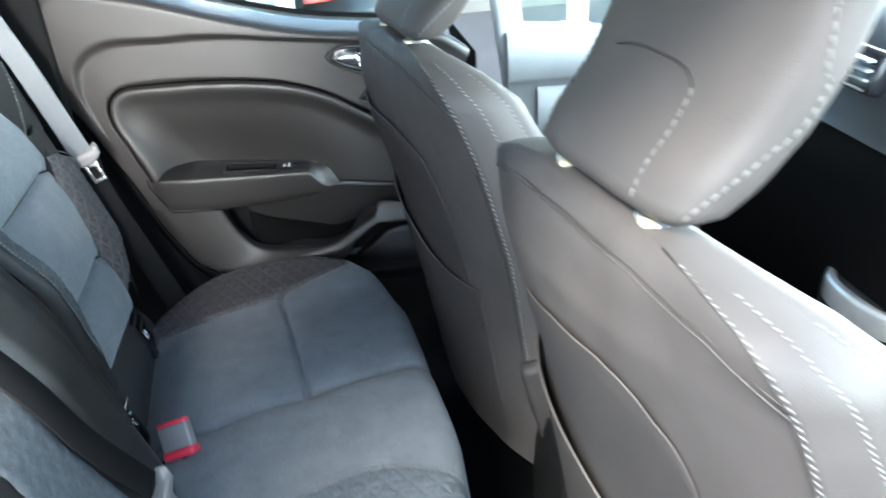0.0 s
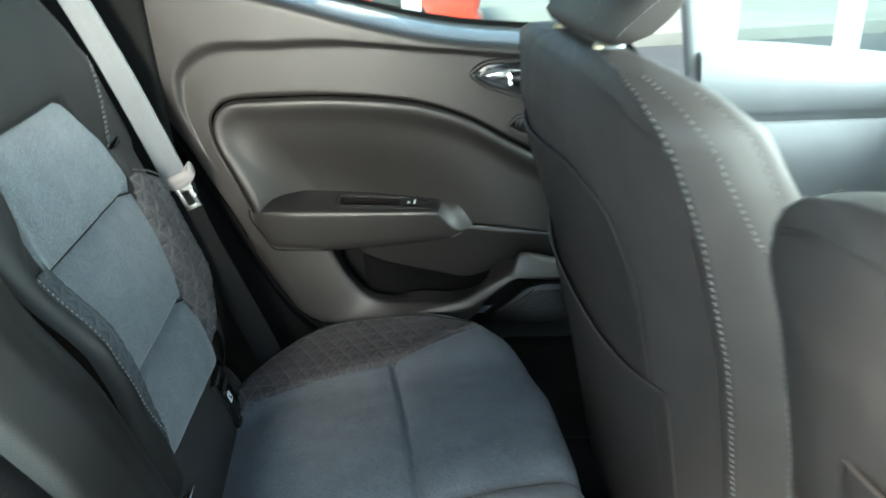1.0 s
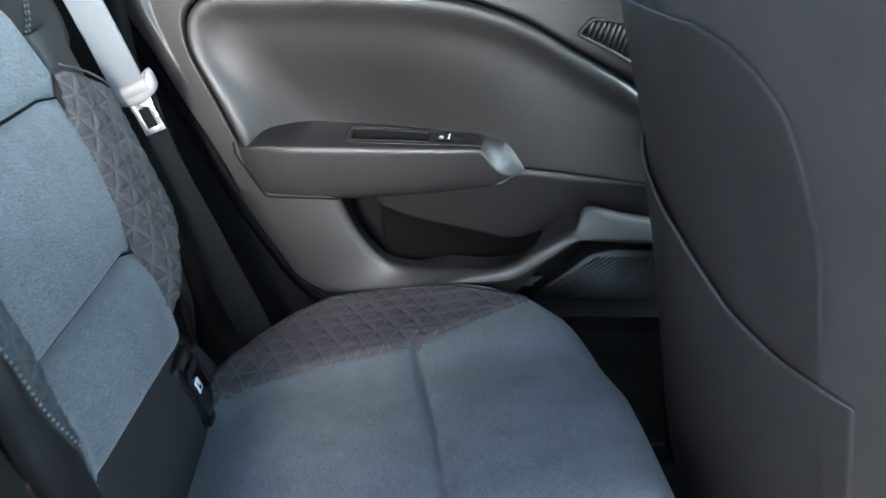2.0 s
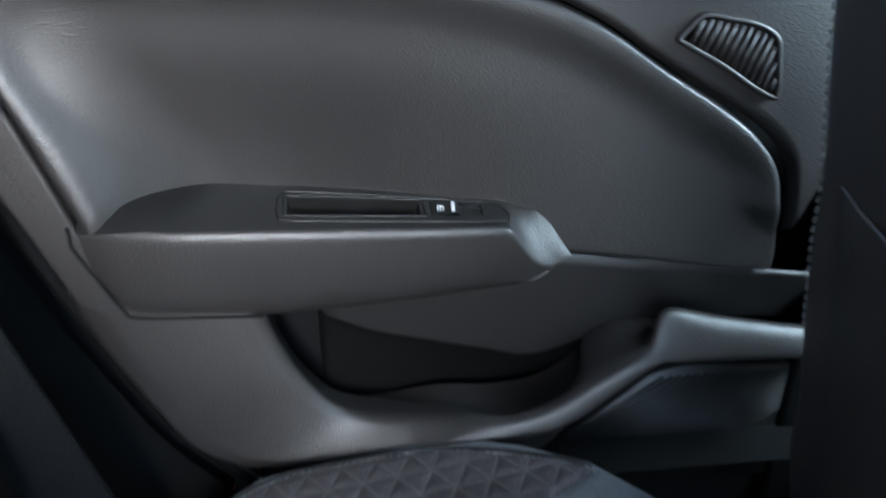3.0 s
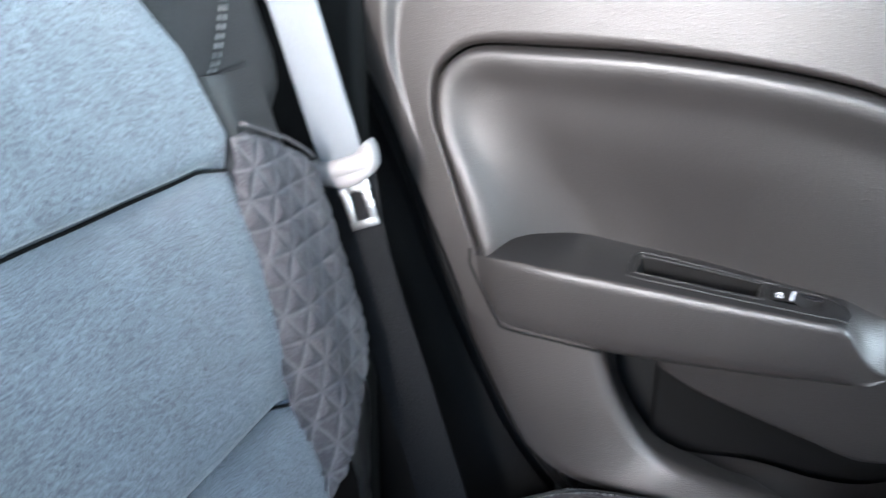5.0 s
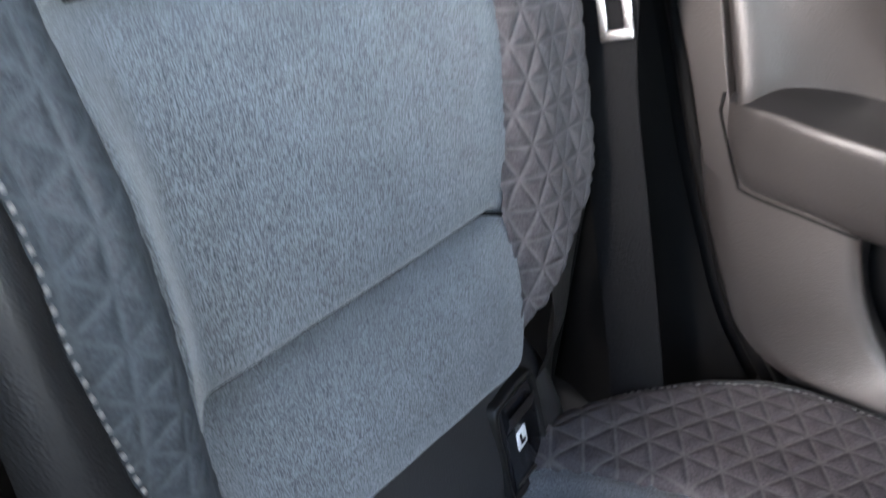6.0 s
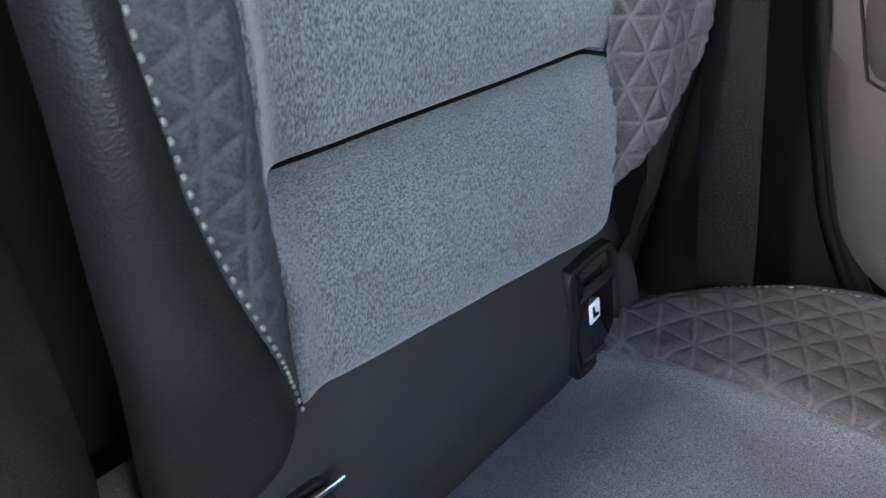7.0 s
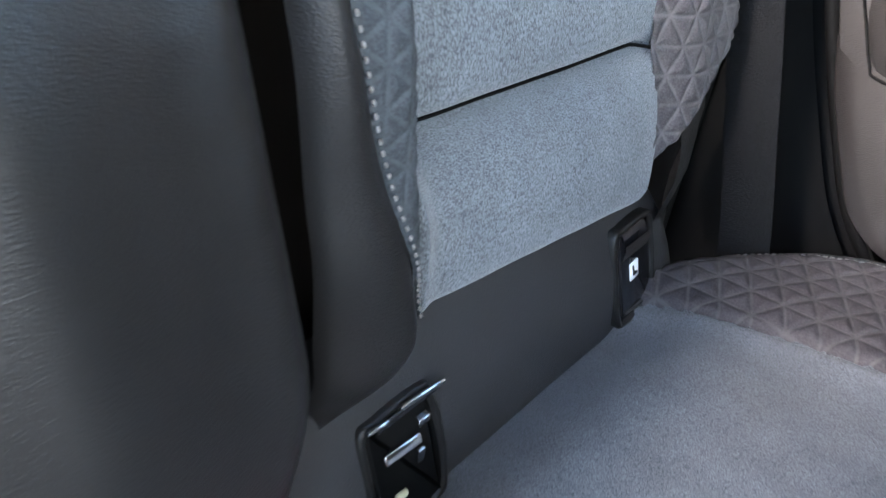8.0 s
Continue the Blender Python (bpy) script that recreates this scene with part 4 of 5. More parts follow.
def centre_panel(s, z):
    a, c = table(LEFT, z), table(RIGHT, z)
    hem = 0.022 if s < 0 or s > 1 else 0.0
    s = max(0.0, min(1.0, s))
    y = lerp(a, c, s)
    e = min(s, 1 - s) * (c - a)
    k = 1 - math.exp(-e / 0.006)
    fold = math.exp(-abs(z - 0.5635) / 0.0036) + math.exp(-abs(z - 0.738) / 0.0036)
    x = back_x(y, z) + pad(z) * (0.72 + 0.28 * smooth01(e / 0.03)) * (1 - 0.55 * s if z < 0.5635 else 1 - 0.2 * s) - 0.003 * math.exp(-e / 0.0025) - 0.020 * fold * smooth01((e + 0.003) / 0.02)
    if z < 0.475:
        x -= 0.014 * ((0.475 - z) / 0.02) ** 2
    if z > 0.875:
        x -= 0.006 * ((z - 0.875) / 0.017) ** 2
    drop = 0.020 * s * max(0.0, (0.5635 - z) / 0.1085)
    return Vector((x - hem + 0.0012 * noise.noise((y * 20, z * 20, 1)) + 0.29 * drop, y, z - drop))


zs = steps(0.455, 0.555, 26) + steps(0.556, 0.571, 16)[0:] + steps(0.576, 0.73, 40) + steps(0.731, 0.745, 16) + steps(0.75, 0.87, 28) + steps(0.872, 0.892, 12)
part("centre_panel", sheet(centre_panel, [-1, 0, 0.006, 0.012, 0.02, 0.03] + steps(0.045, 0.955, 60) + [0.97, 0.98, 0.988, 0.994, 1.0, 2], zs), M_FABRIC, backrest, "blue-grey melange cloth panel with sewn folds")

# Dark tubes laid in the two folds to draw their crease shade.
for zf in (0.5635, 0.738):
    part("fold_shade", tube([centre_panel(q, zf) + Vector((0.0092, 0, -0.001)) for q in steps(0.10, 0.985, 60)], 0.0014, 6), M_RUBBERSHADE, backrest, "dark tube drawn as the shade in a sewn-in fold")
# Added black sheet: stands for the gap's shade and hides the outside.
part("gap_backing", sheet(lambda y, z: Vector((-0.06 - 0.29 * (z - 0.565), y, z)), steps(-0.30, 0.14, 12), steps(0.30, 1.0, 12)), M_RUBBERSHADE, backrest, "black sheet added to keep the split backrest's gap dark")
CORE_EDGE = [(0.478, 0.395), (0.512, 0.44), (0.543, 0.485), (0.578, 0.505), (0.80, 0.505)]
core_at = (lambda y, z: Vector((back_x(y, z) - 0.001 - 0.016 * smooth01((y - table(LEFT, z) + 0.007) / 0.007) * smooth01((table(RIGHT, z) + 0.007 - y) / 0.007) - 0.02 * smooth01((y - 0.50) / 0.05), y, z)))
part("core", sheet(lambda q, z: core_at(lerp(0.10, table(CORE_EDGE, z), q), z), steps(0, 1, 80), steps(0.478, 0.80, 30)), M_VINYL, backrest)

BO = curve([(0.452, 0.762, 0), (0.500, 0.740, 0), (0.540, 0.714, 0), (0.556, 0.675, 0), (0.556, 0.625, 0), (0.545, 0.578, 0), (0.512, 0.543, 0), (0.465, 0.512, 0), (0.418, 0.477, 0)], 8)
BI = curve([(0.440, 0.760, 0), (0.431, 0.722, 0), (0.423, 0.665, 0), (0.418, 0.62, 0), (0.4145, 0.57, 0), (0.414, 0.53, 0), (0.411, 0.50, 0), (0.406, 0.472, 0)], 8)


def on_back(p):
    return Vector((back_x(p[0], p[1]) + 0.004 + 0.006 * smooth01((p[0] - 0.419) / 0.02) * smooth01((0.50 - p[0]) / 0.06) - (0.0025 * smooth01((p[0] - 0.130) / 0.014) if p[0] < 0.3 else 0.0), p[0], p[1])), BN


part("outer_patch", quilted(BI, BO, on_back, 0.025, 300, 120, turn=0.05), M_QUILT_SIDE, backrest, "embossed triangle-patterned cloth patch")
top_edge = [on_back(p)[0] + BN * 0.003 for p in resample([Vector((0.449, 0.768, 0)), Vector((0.50, 0.746, 0)), Vector((0.545, 0.718, 0))], 16)]
part("piping", tube(top_edge, 0.0014, 6), M_PATCH, backrest, "grey piping")
IO = curve([(0.102, 0.770, 0), (0.098, 0.70, 0), (0.097, 0.655, 0), (0.104, 0.605, 0), (0.115, 0.565, 0), (0.128, 0.528, 0), (0.143, 0.490, 0), (0.149, 0.468, 0)], 8)
II = curve([(0.140, 0.770, 0), (0.139, 0.72, 0), (0.142, 0.66, 0), (0.145, 0.605, 0), (0.147, 0.565, 0), (0.1505, 0.53, 0), (0.1525, 0.490, 0), (0.154, 0.466, 0)], 8)
part("inner_patch", quilted(II, [q + Vector((-0.003, 0, 0)) for q in IO], on_back, 0.020, 220, 44, depth=0.0004, turn=1.69), M_QUILT_STRIP, backrest, "embossed grey cloth strip")
IS = [on_back(p)[0] + BN * 0.0040 for p in resample([q + Vector((-0.0022, 0, 0)) for q in IO], 70)]
tagged(part("stitching", seam(IS, BN, 0.0030, 0.0034, 0.00065), M_PALETHREAD, backrest, "bold pale grey stitching"), kind="stuff")

# dark bolster towards the gap, rounded at its foot
def bolster(s, z):
    outer = table([(0.415, 0.070), (0.424, 0.086), (0.432, 0.106), (0.442, 0.126), (0.454, 0.140), (0.470, 0.149), (0.49, 0.143), (0.528, 0.128), (0.565, 0.115), (0.605, 0.104), (0.655, 0.097), (0.70, 0.098), (0.77, 0.102), (0.86, 0.17), (1.0, 0.29)], z)
    inn = 0.0695
    y = lerp(inn, outer, s)
    x = back_x(y, z) + 0.012 * math.sin(math.pi * min(1, s)) + 0.002
    x -= 0.040 * (1 - smooth01((z - 0.41) / 0.07)) ** 1.3
    x -= 0.003 * math.exp(-(1 - s) * 0.06 / 0.002)
    return Vector((x, y, z))


part("inner_bolster", sheet(bolster, steps(0, 1, 24), steps(0.415, 0.88, 60)), M_VINYL, backrest, "smooth dark vinyl bolster")

# shoulder and head part
def shoulder(s, z):
    lo_r = table([(0.70, 0.575), (0.80, 0.60), (0.90, 0.59), (0.96, 0.57), (1.02, 0.53), (1.06, 0.47), (1.075, 0.42)], z)
    lo_l = table([(0.70, 0.062), (0.98, 0.066), (1.04, 0.10), (1.075, 0.20)], z)
    y = lerp(lo_l, lo_r, s)
    x = -0.015 - 0.29 * (z - 0.565) - 0.010 + 0.020 * math.sin(math.pi * s) * smooth01((z - 0.80) / 0.12)
    e = min(y - lo_l, lo_r - y, (1.08 - z))
    x -= roll(max(0.0, e), 0.05) * 1.2
    inside = smooth01((min(y - table(LEFT, z), table(RIGHT, z) - y) + 0.004) / 0.01) * smooth01((0.897 - z) / 0.01)
    return Vector((x - 0.012 * inside - 0.016 * smooth01((0.78 - z) / 0.04), y, z))


part("shoulder", sheet(shoulder, steps(0, 1, 60), steps(0.70, 1.078, 60)), M_VINYL, backrest, "dark grey shoulder part of the backrest")
line = curve([(0.585, 0.955, 0), (0.545, 0.90, 0), (0.515, 0.845, 0), (0.485, 0.805, 0), (0.452, 0.785, 0)], 8)
for o in (0.0, 0.007):
    pth = []
    for p in resample(line, 40):
        y, z = p[0] - o, p[1]
        lo_r = table([(0.70, 0.575), (0.80, 0.60), (0.90, 0.59), (0.96, 0.57), (1.02, 0.53)], z)
        pth.append(shoulder(max(0, min(1, (y - 0.064) / (lo_r - 0.064))), z) + BN * 0.001)
    tagged(part("stitching", seam(pth, BN, 0.005, 0.003, 0.0007), M_THREAD, backrest, "twin rows of grey stitching"), kind="stuff")

# vinyl roll at the foot, with the anchor covers
def foot_x(y, z):
    return 0.147 - 0.065 * y - 0.30 * z


def foot(y, t):
    right = max(0.0, (y - 0.478) / 0.0375)
    top = table([(-0.1, 0.454), (0.16, 0.454), (0.40, 0.437), (0.450, 0.432), (0.476, 0.420), (0.494, 0.398), (0.510, 0.360), (0.516, 0.335)], y)
    z = lerp(top + 0.006, 0.285, t)
    x = foot_x(y, z) - 0.008 * math.exp(-t * (top - 0.27) / 0.007) + 0.017 * math.sin(math.pi * min(1, t * 1.1)) - 0.012 * right ** 2
    return Vector((x, y, z))


part("foot_roll", sheet(foot, steps(-0.05, 0.44, 60) + steps(0.445, 0.5155, 30), steps(0, 0.2, 14)[:-1] + steps(0.2, 1, 20)), M_FOOTLIT, backrest, "smooth dark vinyl roll, paled for the light on it")
# Black tube under the cloth hem, added to draw the seam's shadow.
shade_path = [Vector((foot_x(y, 0.456) - 0.002, y, table([(0.14, 0.4575), (0.40, 0.4405), (0.44, 0.437)], y))) for y in steps(0.150, 0.425, 40)]
part("seam_shadow", tube(shade_path, 0.0032, 8), M_RUBBERSHADE, backrest, "black tube drawn as the seam's shadow")
# outer side of the seat
def wing(s, t):
    z = lerp(0.32, 0.80, t)
    y = lerp(0.465, 0.61, s)
    x = -0.012 - 0.29 * (z - 0.565) - 0.062 * s ** 1.5 - 0.04 * smooth01((0.47 - z) / 0.12)
    return Vector((x + 0.004 * math.sin(7 * s + 5 * t) * s, y, z))


part("side_panel", sheet(wing, steps(0, 1, 20), steps(0, 1, 20)), M_VINYL, backrest, "dark vinyl side of the backrest")


def anchor_cover(y0, opened):
    """A cover of the child seat anchor, y0: its inner edge."""
    root = thing("anchor_cover", (0.03, y0 + 0.03, 0.33), "open black anchor cover in the seat foot" if opened else "closed black anchor cover with a white symbol", "anchor cover", "anchor covers")
    nr = Vector((1, 0, 0.22)).normalized()

    def on(a, z, h):
        y = y0 + a * 1.25
        zz = z - (0.036 if opened else 0.031)
        return Vector((foot_x(y, zz) + 0.0130, y, zz)) + nr * h

    line = curve([(0.0, 0.442, 0), (0.012, 0.447, 0), (0.042, 0.448, 0), (0.052, 0.440, 0), (0.057, 0.40, 0), (0.055, 0.366, 0), (0.046, 0.358, 0), (0.012, 0.356, 0), (0.003, 0.364, 0), (0.0, 0.40, 0)], 5, closed=True)
    frame_bm = slab(line, [(0, -0.004), (0, 0.004), (0.0015, 0.006), (0.004, 0.006), (0.0055, 0.003), (0.006, -0.001)], on, cap=False)
    part("frame", frame_bm, M_BLACK, root, "black frame")
    inner = [Vector(p[:2]) + n * 0.0055 for p, n in zip(line, ring_normals([Vector(p[:2]) for p in line]))]
    if not opened:
        lid = part("lid", slab(inner, [(0, 0.0), (0.001, 0.0035), (0.003, 0.0042)], on), M_GLOSS, root, "glossy black lid")
        b2 = bmesh.new()
        grid(b2, [[on(a, z, h + 0.0046) for a in (0.010, 0.044)] for z, h in ((0.432, 0.004), (0.428, 0.0042), (0.418, 0.0005))])
        part("finger_grip", b2, M_TRIM, lid, "grey finger grip")
        sym = slab([Vector((0.0205, 0.4095)), Vector((0.031, 0.411)), Vector((0.0315, 0.396)), Vector((0.021, 0.3945))], [(0, 0.003), (0.0, 0.0056), (0.0004, 0.0058)], on)
        part("symbol", sym, M_WHITE, lid, "white seat symbol")
        dot = slab([Vector((0.0225, 0.4075)), Vector((0.0245, 0.408)), Vector((0.0255, 0.402)), Vector((0.0295, 0.401)), Vector((0.0292, 0.3985)), Vector((0.0235, 0.3987))], [(0, 0.005), (0.0, 0.0062)], on)
        part("symbol_mark", dot, M_GLOSS, lid)
        b2 = bmesh.new()
        box(b2, on(0.029, 0.366, 0.004), (0.003, 0.036, 0.004), bevel=0.001)
        part("lower_grip", b2, M_TRIM, lid, "grey lower edge")
    else:
        # No hole is cut; a black plate paints the hollow's shade.
        part("hollow_plate", slab(inner, [(0, 0.0), (0.0, 0.0040), (0.001, 0.0045)], on), M_RUBBERSHADE, root, "black plate standing for the shaded hollow")
        b2 = bmesh.new()
        grid(b2, [[on(a, zc, h) for a in (0.008, 0.030, 0.052)] for zc, h in ((0.446, 0.010), (0.443, 0.012), (0.430, -0.006), (0.420, -0.012))])
        lid = part("lid", b2, M_GLOSS, root, "raised glossy black lid")
        b2 = bmesh.new()
        box(b2, on(0.040, 0.4475, 0.012), (0.003, 0.038, 0.004), bevel=0.001)
        box(b2, on(0.010, 0.4455, 0.010), (0.003, 0.016, 0.003), bevel=0.001)
        part("lid_edge", b2, M_CHROME, lid, "shiny lid edge")
        b2 = bmesh.new()
        box(b2, on(0.024, 0.418, 0.008), (0.004, 0.030, 0.007), pose(0, 0, 0, 0, -30, 0), bevel=0.001)
        box(b2, on(0.040, 0.428, 0.008), (0.006, 0.010, 0.006), bevel=0.001)
        box(b2, on(0.036, 0.404, 0.007), (0.004, 0.006, 0.012), bevel=0.001)
        part("hinge", b2, M_CHROME, lid, "shiny hinge bar")
        b2 = bmesh.new()
        box(b2, on(0.020, 0.385, 0.006), (0.004, 0.010, 0.006), bevel=0.002)
        part("anchor_bar", b2, M_CREAM, root, "dull anchor bar in the hollow")
    return root


anchor_cover(0.389, False)
anchor_cover(0.097, True)

# ---- rear backrest, wide part ----
wide = thing("rear_seat", (-0.1, -0.25, 0.34), "dark smooth vinyl rear backrest beside the split", "car seat")


def wide_x(y, z):
    x = 0.061 - 0.29 * (z - 0.565)
    e = 0.055 - 0.085 * smooth01((0.53 - z) / 0.13) ** 1.5 - y
    x -= roll(max(0, e), 0.036) * 1.6 + 4.0 * max(0, -e)
    x += 0.036 * smooth01((0.025 - y) / 0.09)
    x -= 0.02 * smooth01((-0.12 - y) / 0.06)
    x -= 0.07 * (1 - smooth01((z - 0.36) / 0.09)) ** 2
    x -= 0.026 * smooth01((z - 0.66) / 0.14)
    x -= 0.2 * max(0, (z - 0.94) / 0.1) ** 2
    return x


part("panel", sheet(lambda y, z: Vector((wide_x(y, z), y, z)), steps(-0.62, -0.2, 10)[:-1] + steps(-0.2, 0.035, 40)[:-1] + steps(0.035, 0.0549, 22), steps(0.36, 1.04, 60)), M_WIDE, wide, "smooth dark vinyl panel")
on_wide = lambda p: (Vector((wide_x(p[0], p[1]) + 0.001, p[0], p[1])), BN)
part("centre_panel", quilted(curve([(-0.175, 0.74, 0), (-0.17, 0.60, 0), (-0.15, 0.47, 0)], 10), curve([(-0.29, 0.74, 0), (-0.28, 0.60, 0), (-0.25, 0.47, 0)], 10), on_wide, 0.030, 60, 20, depth=0.0), M_PATCH2, wide, "blue-grey melange cloth panel")



# ---- belts ----
def ribbon(path, across, thick=0.0012):
    """A strap with a thickness: path and the half width vector at each point."""
    bm2 = bmesh.new()
    rows = []
    for i, p in enumerate(path):
        t = (path[min(i + 1, len(path) - 1)] - path[max(i - 1, 0)]).normalized()
        a = across(i / (len(path) - 1))
        nn = t.cross(a).normalized() * thick
        rows.append([p - a - nn, p - a * 0.96 - nn * 1.6, p - nn, p + a * 0.96 - nn * 1.6, p + a - nn, p + a + nn, p + a * 0.96 + nn * 1.6, p + nn, p - a * 0.96 + nn * 1.6, p - a + nn])
    grid(bm2, rows, closed=True)
    return bm2


def tongue_parts(root, o, down, side, nrm):
    """The plastic holder and the steel tongue of a belt; o: the middle of the holder."""
    m = Matrix((side, nrm, down)).transposed().to_4x4()
    place = lambda a, c, h: o + side * a + down * c + nrm * h
    line = curve([(-0.030, -0.010, 0), (-0.010, -0.004, 0), (0.010, -0.004, 0), (0.028, -0.014, 0), (0.031, -0.002, 0), (0.026, 0.012, 0), (0.008, 0.020, 0), (-0.012, 0.019, 0), (-0.031, 0.006, 0)], 5, closed=True)
    part("holder", slab(line, [(0, -0.008), (0, 0.004), (0.002, 0.007), (0.006, 0.0085)], place), M_BUCKLEGREY, root, "grey plastic belt holder")
    b2 = bmesh.new()
    grid(b2, [[place(a, c, h) for a in (-0.022, 0.022)] for c, h in ((-0.006, 0.009), (-0.004, 0.0115), (0.006, 0.0115), (0.009, 0.0085))])
    part("holder_bar", b2, M_BUCKLEGREY, root)
    b2 = bmesh.new()
    for a0, c0, sa, sc in ((-0.010, 0.038, 0.007, 0.040), (0.010, 0.038, 0.007, 0.040), (0, 0.056, 0.027, 0.008), (0, 0.022, 0.030, 0.010)):
        box(b2, place(a0, c0, 0.0), (sa, 0.0028, sc), m, bevel=0.0008)
    part("tongue", b2, M_METAL, root, "bright steel belt tongue")


belt = thing("seat_belt", (0.08, 0.56, 0.35), "grey seat belt with a steel tongue hanging beside the seat", "seat belt", "seat belts")
hold = Vector((-0.0365, 0.572, 0.708))
up_path = curve([hold + Vector((0.002, 0, -0.012)), (-0.066, 0.573, 0.80), (-0.098, 0.575, 0.90), (-0.148, 0.58, 1.03), (-0.20, 0.585, 1.16)], 10)
fwd = Vector((0.93, 0.12, 0.30)).normalized()
# One webbing in two colours: light and shade painted strap by strap.
part("upper_strap", ribbon(up_path, lambda t: fwd * 0.0205), M_WEB, belt, "grey belt webbing, paler copy for the window-lit stretch", smooth=False)
lo_path = curve([hold + Vector((0.0, 0.006, -0.004)), (-0.022, 0.576, 0.62), (0.018, 0.570, 0.50), (0.062, 0.562, 0.37), (0.072, 0.560, 0.32)], 10)
part("lower_strap", ribbon(lo_path, lambda t: Vector((0.86, 0.30, 0.14)).normalized() * 0.0235), M_WEBSHADE, belt, "belt webbing, its shade put into a darker colour")
dn = Vector((0.33, -0.02, -0.94)).normalized()
sd = (Vector((0.93, 0.12, 0.30)) - dn * Vector((0.93, 0.12, 0.30)).dot(dn)).normalized()
tongue_parts(belt, hold, dn, sd, sd.cross(dn).normalized() * (1 if sd.cross(dn).y < 0 else -1))

belt2 = thing("seat_belt", (0.05, -0.05, 0.42), "grey seat belt lying on the middle of the backrest", "seat belt", "seat belts")
b2p = curve([on_wide(Vector((-0.180, 0.80, 0)))[0] + BN * 0.010, on_wide(Vector((-0.170, 0.69, 0)))[0] + BN * 0.010, on_wide(Vector((-0.158, 0.59, 0)))[0] + BN * 0.010, on_wide(Vector((-0.132, 0.48, 0)))[0] + BN * 0.014], 10)
part("strap", ribbon(b2p, lambda t: Vector((0.05, 1, 0.05)).normalized() * 0.0235), M_WEBSHADE, belt2, "ribbed belt webbing, its shade put into a darker colour")
dn2 = Vector((0.25, 0.1, -0.96)).normalized()
sd2 = Vector((0.1, 1, 0.12))
sd2 = (sd2 - dn2 * sd2.dot(dn2)).normalized()
n2 = sd2.cross(dn2).normalized()
tongue_parts(belt2, b2p[-1] + Vector((0.006, 0.012, -0.02)), dn2, sd2, n2 if n2.x > 0 else -n2)


# ---- belt buckle ----
buckle = thing("belt_buckle", (0.10, 0.04, 0.34), "grey belt buckle with a red release button on the bench", "belt buckle")
b0, b1 = Vector((0.117, 0.100, 0.400)), Vector((0.127, 0.071, 0.356))
bd = (b0 - b1).normalized()
bs = Vector((0.96, -0.28, 0.02)); bs = (bs - bd * bs.dot(bd)).normalized()
bm_m = Matrix((bs, bd.cross(bs), bd)).transposed().to_4x4()
o = (b0 + b1) / 2
b = bmesh.new(); box(b, o, (0.053, 0.022, 0.046), bm_m, bevel=0.004)
body = part("body", b, M_BUCKLEGREY, buckle, "grey buckle body")
b = bmesh.new(); box(b, o + bd * 0.024, (0.051, 0.019, 0.010), bm_m, bevel=0.003)
part("top", b, M_RED, buckle, "red top rim")
b = bmesh.new(); box(b, o - bd * 0.026, (0.055, 0.030, 0.015), bm_m, bevel=0.005)
part("release_button", b, M_RED, buckle, "red release button")
b = tube([o - bd * 0.03, o - bd * 0.045, Vector((0.05, 0.08, 0.325))], 0.010, 8)
part("stalk", b, M_RUBBERSHADE, buckle, "black stalk")

# ---- front seats ----
SEAT_HW = [(0.20, 0.245), (0.40, 0.262), (0.60, 0.265), (0.75, 0.256), (0.85, 0.248), (0.90, 0.240), (0.92, 0.229), (0.938, 0.204), (0.950, 0.160), (0.956, 0.105)]
SEAT_XS = [(0.20, 0.735), (0.435, 0.707), (0.657, 0.676), (0.795, 0.642), (0.88, 0.612), (0.924, 0.592), (0.946, 0.587), (0.956, 0.592)]
SEAT_BULGE = [(0.20, 0.050), (0.50, 0.055), (0.80, 0.066), (0.87, 0.056), (0.912, 0.034), (0.938, 0.018), (0.956, 0.004)]
SEAT_DEEP = [(0.20, 0.10), (0.80, 0.092), (0.90, 0.080), (0.930, 0.062), (0.946, 0.045), (0.956, 0.025)]


YAW = 0.165


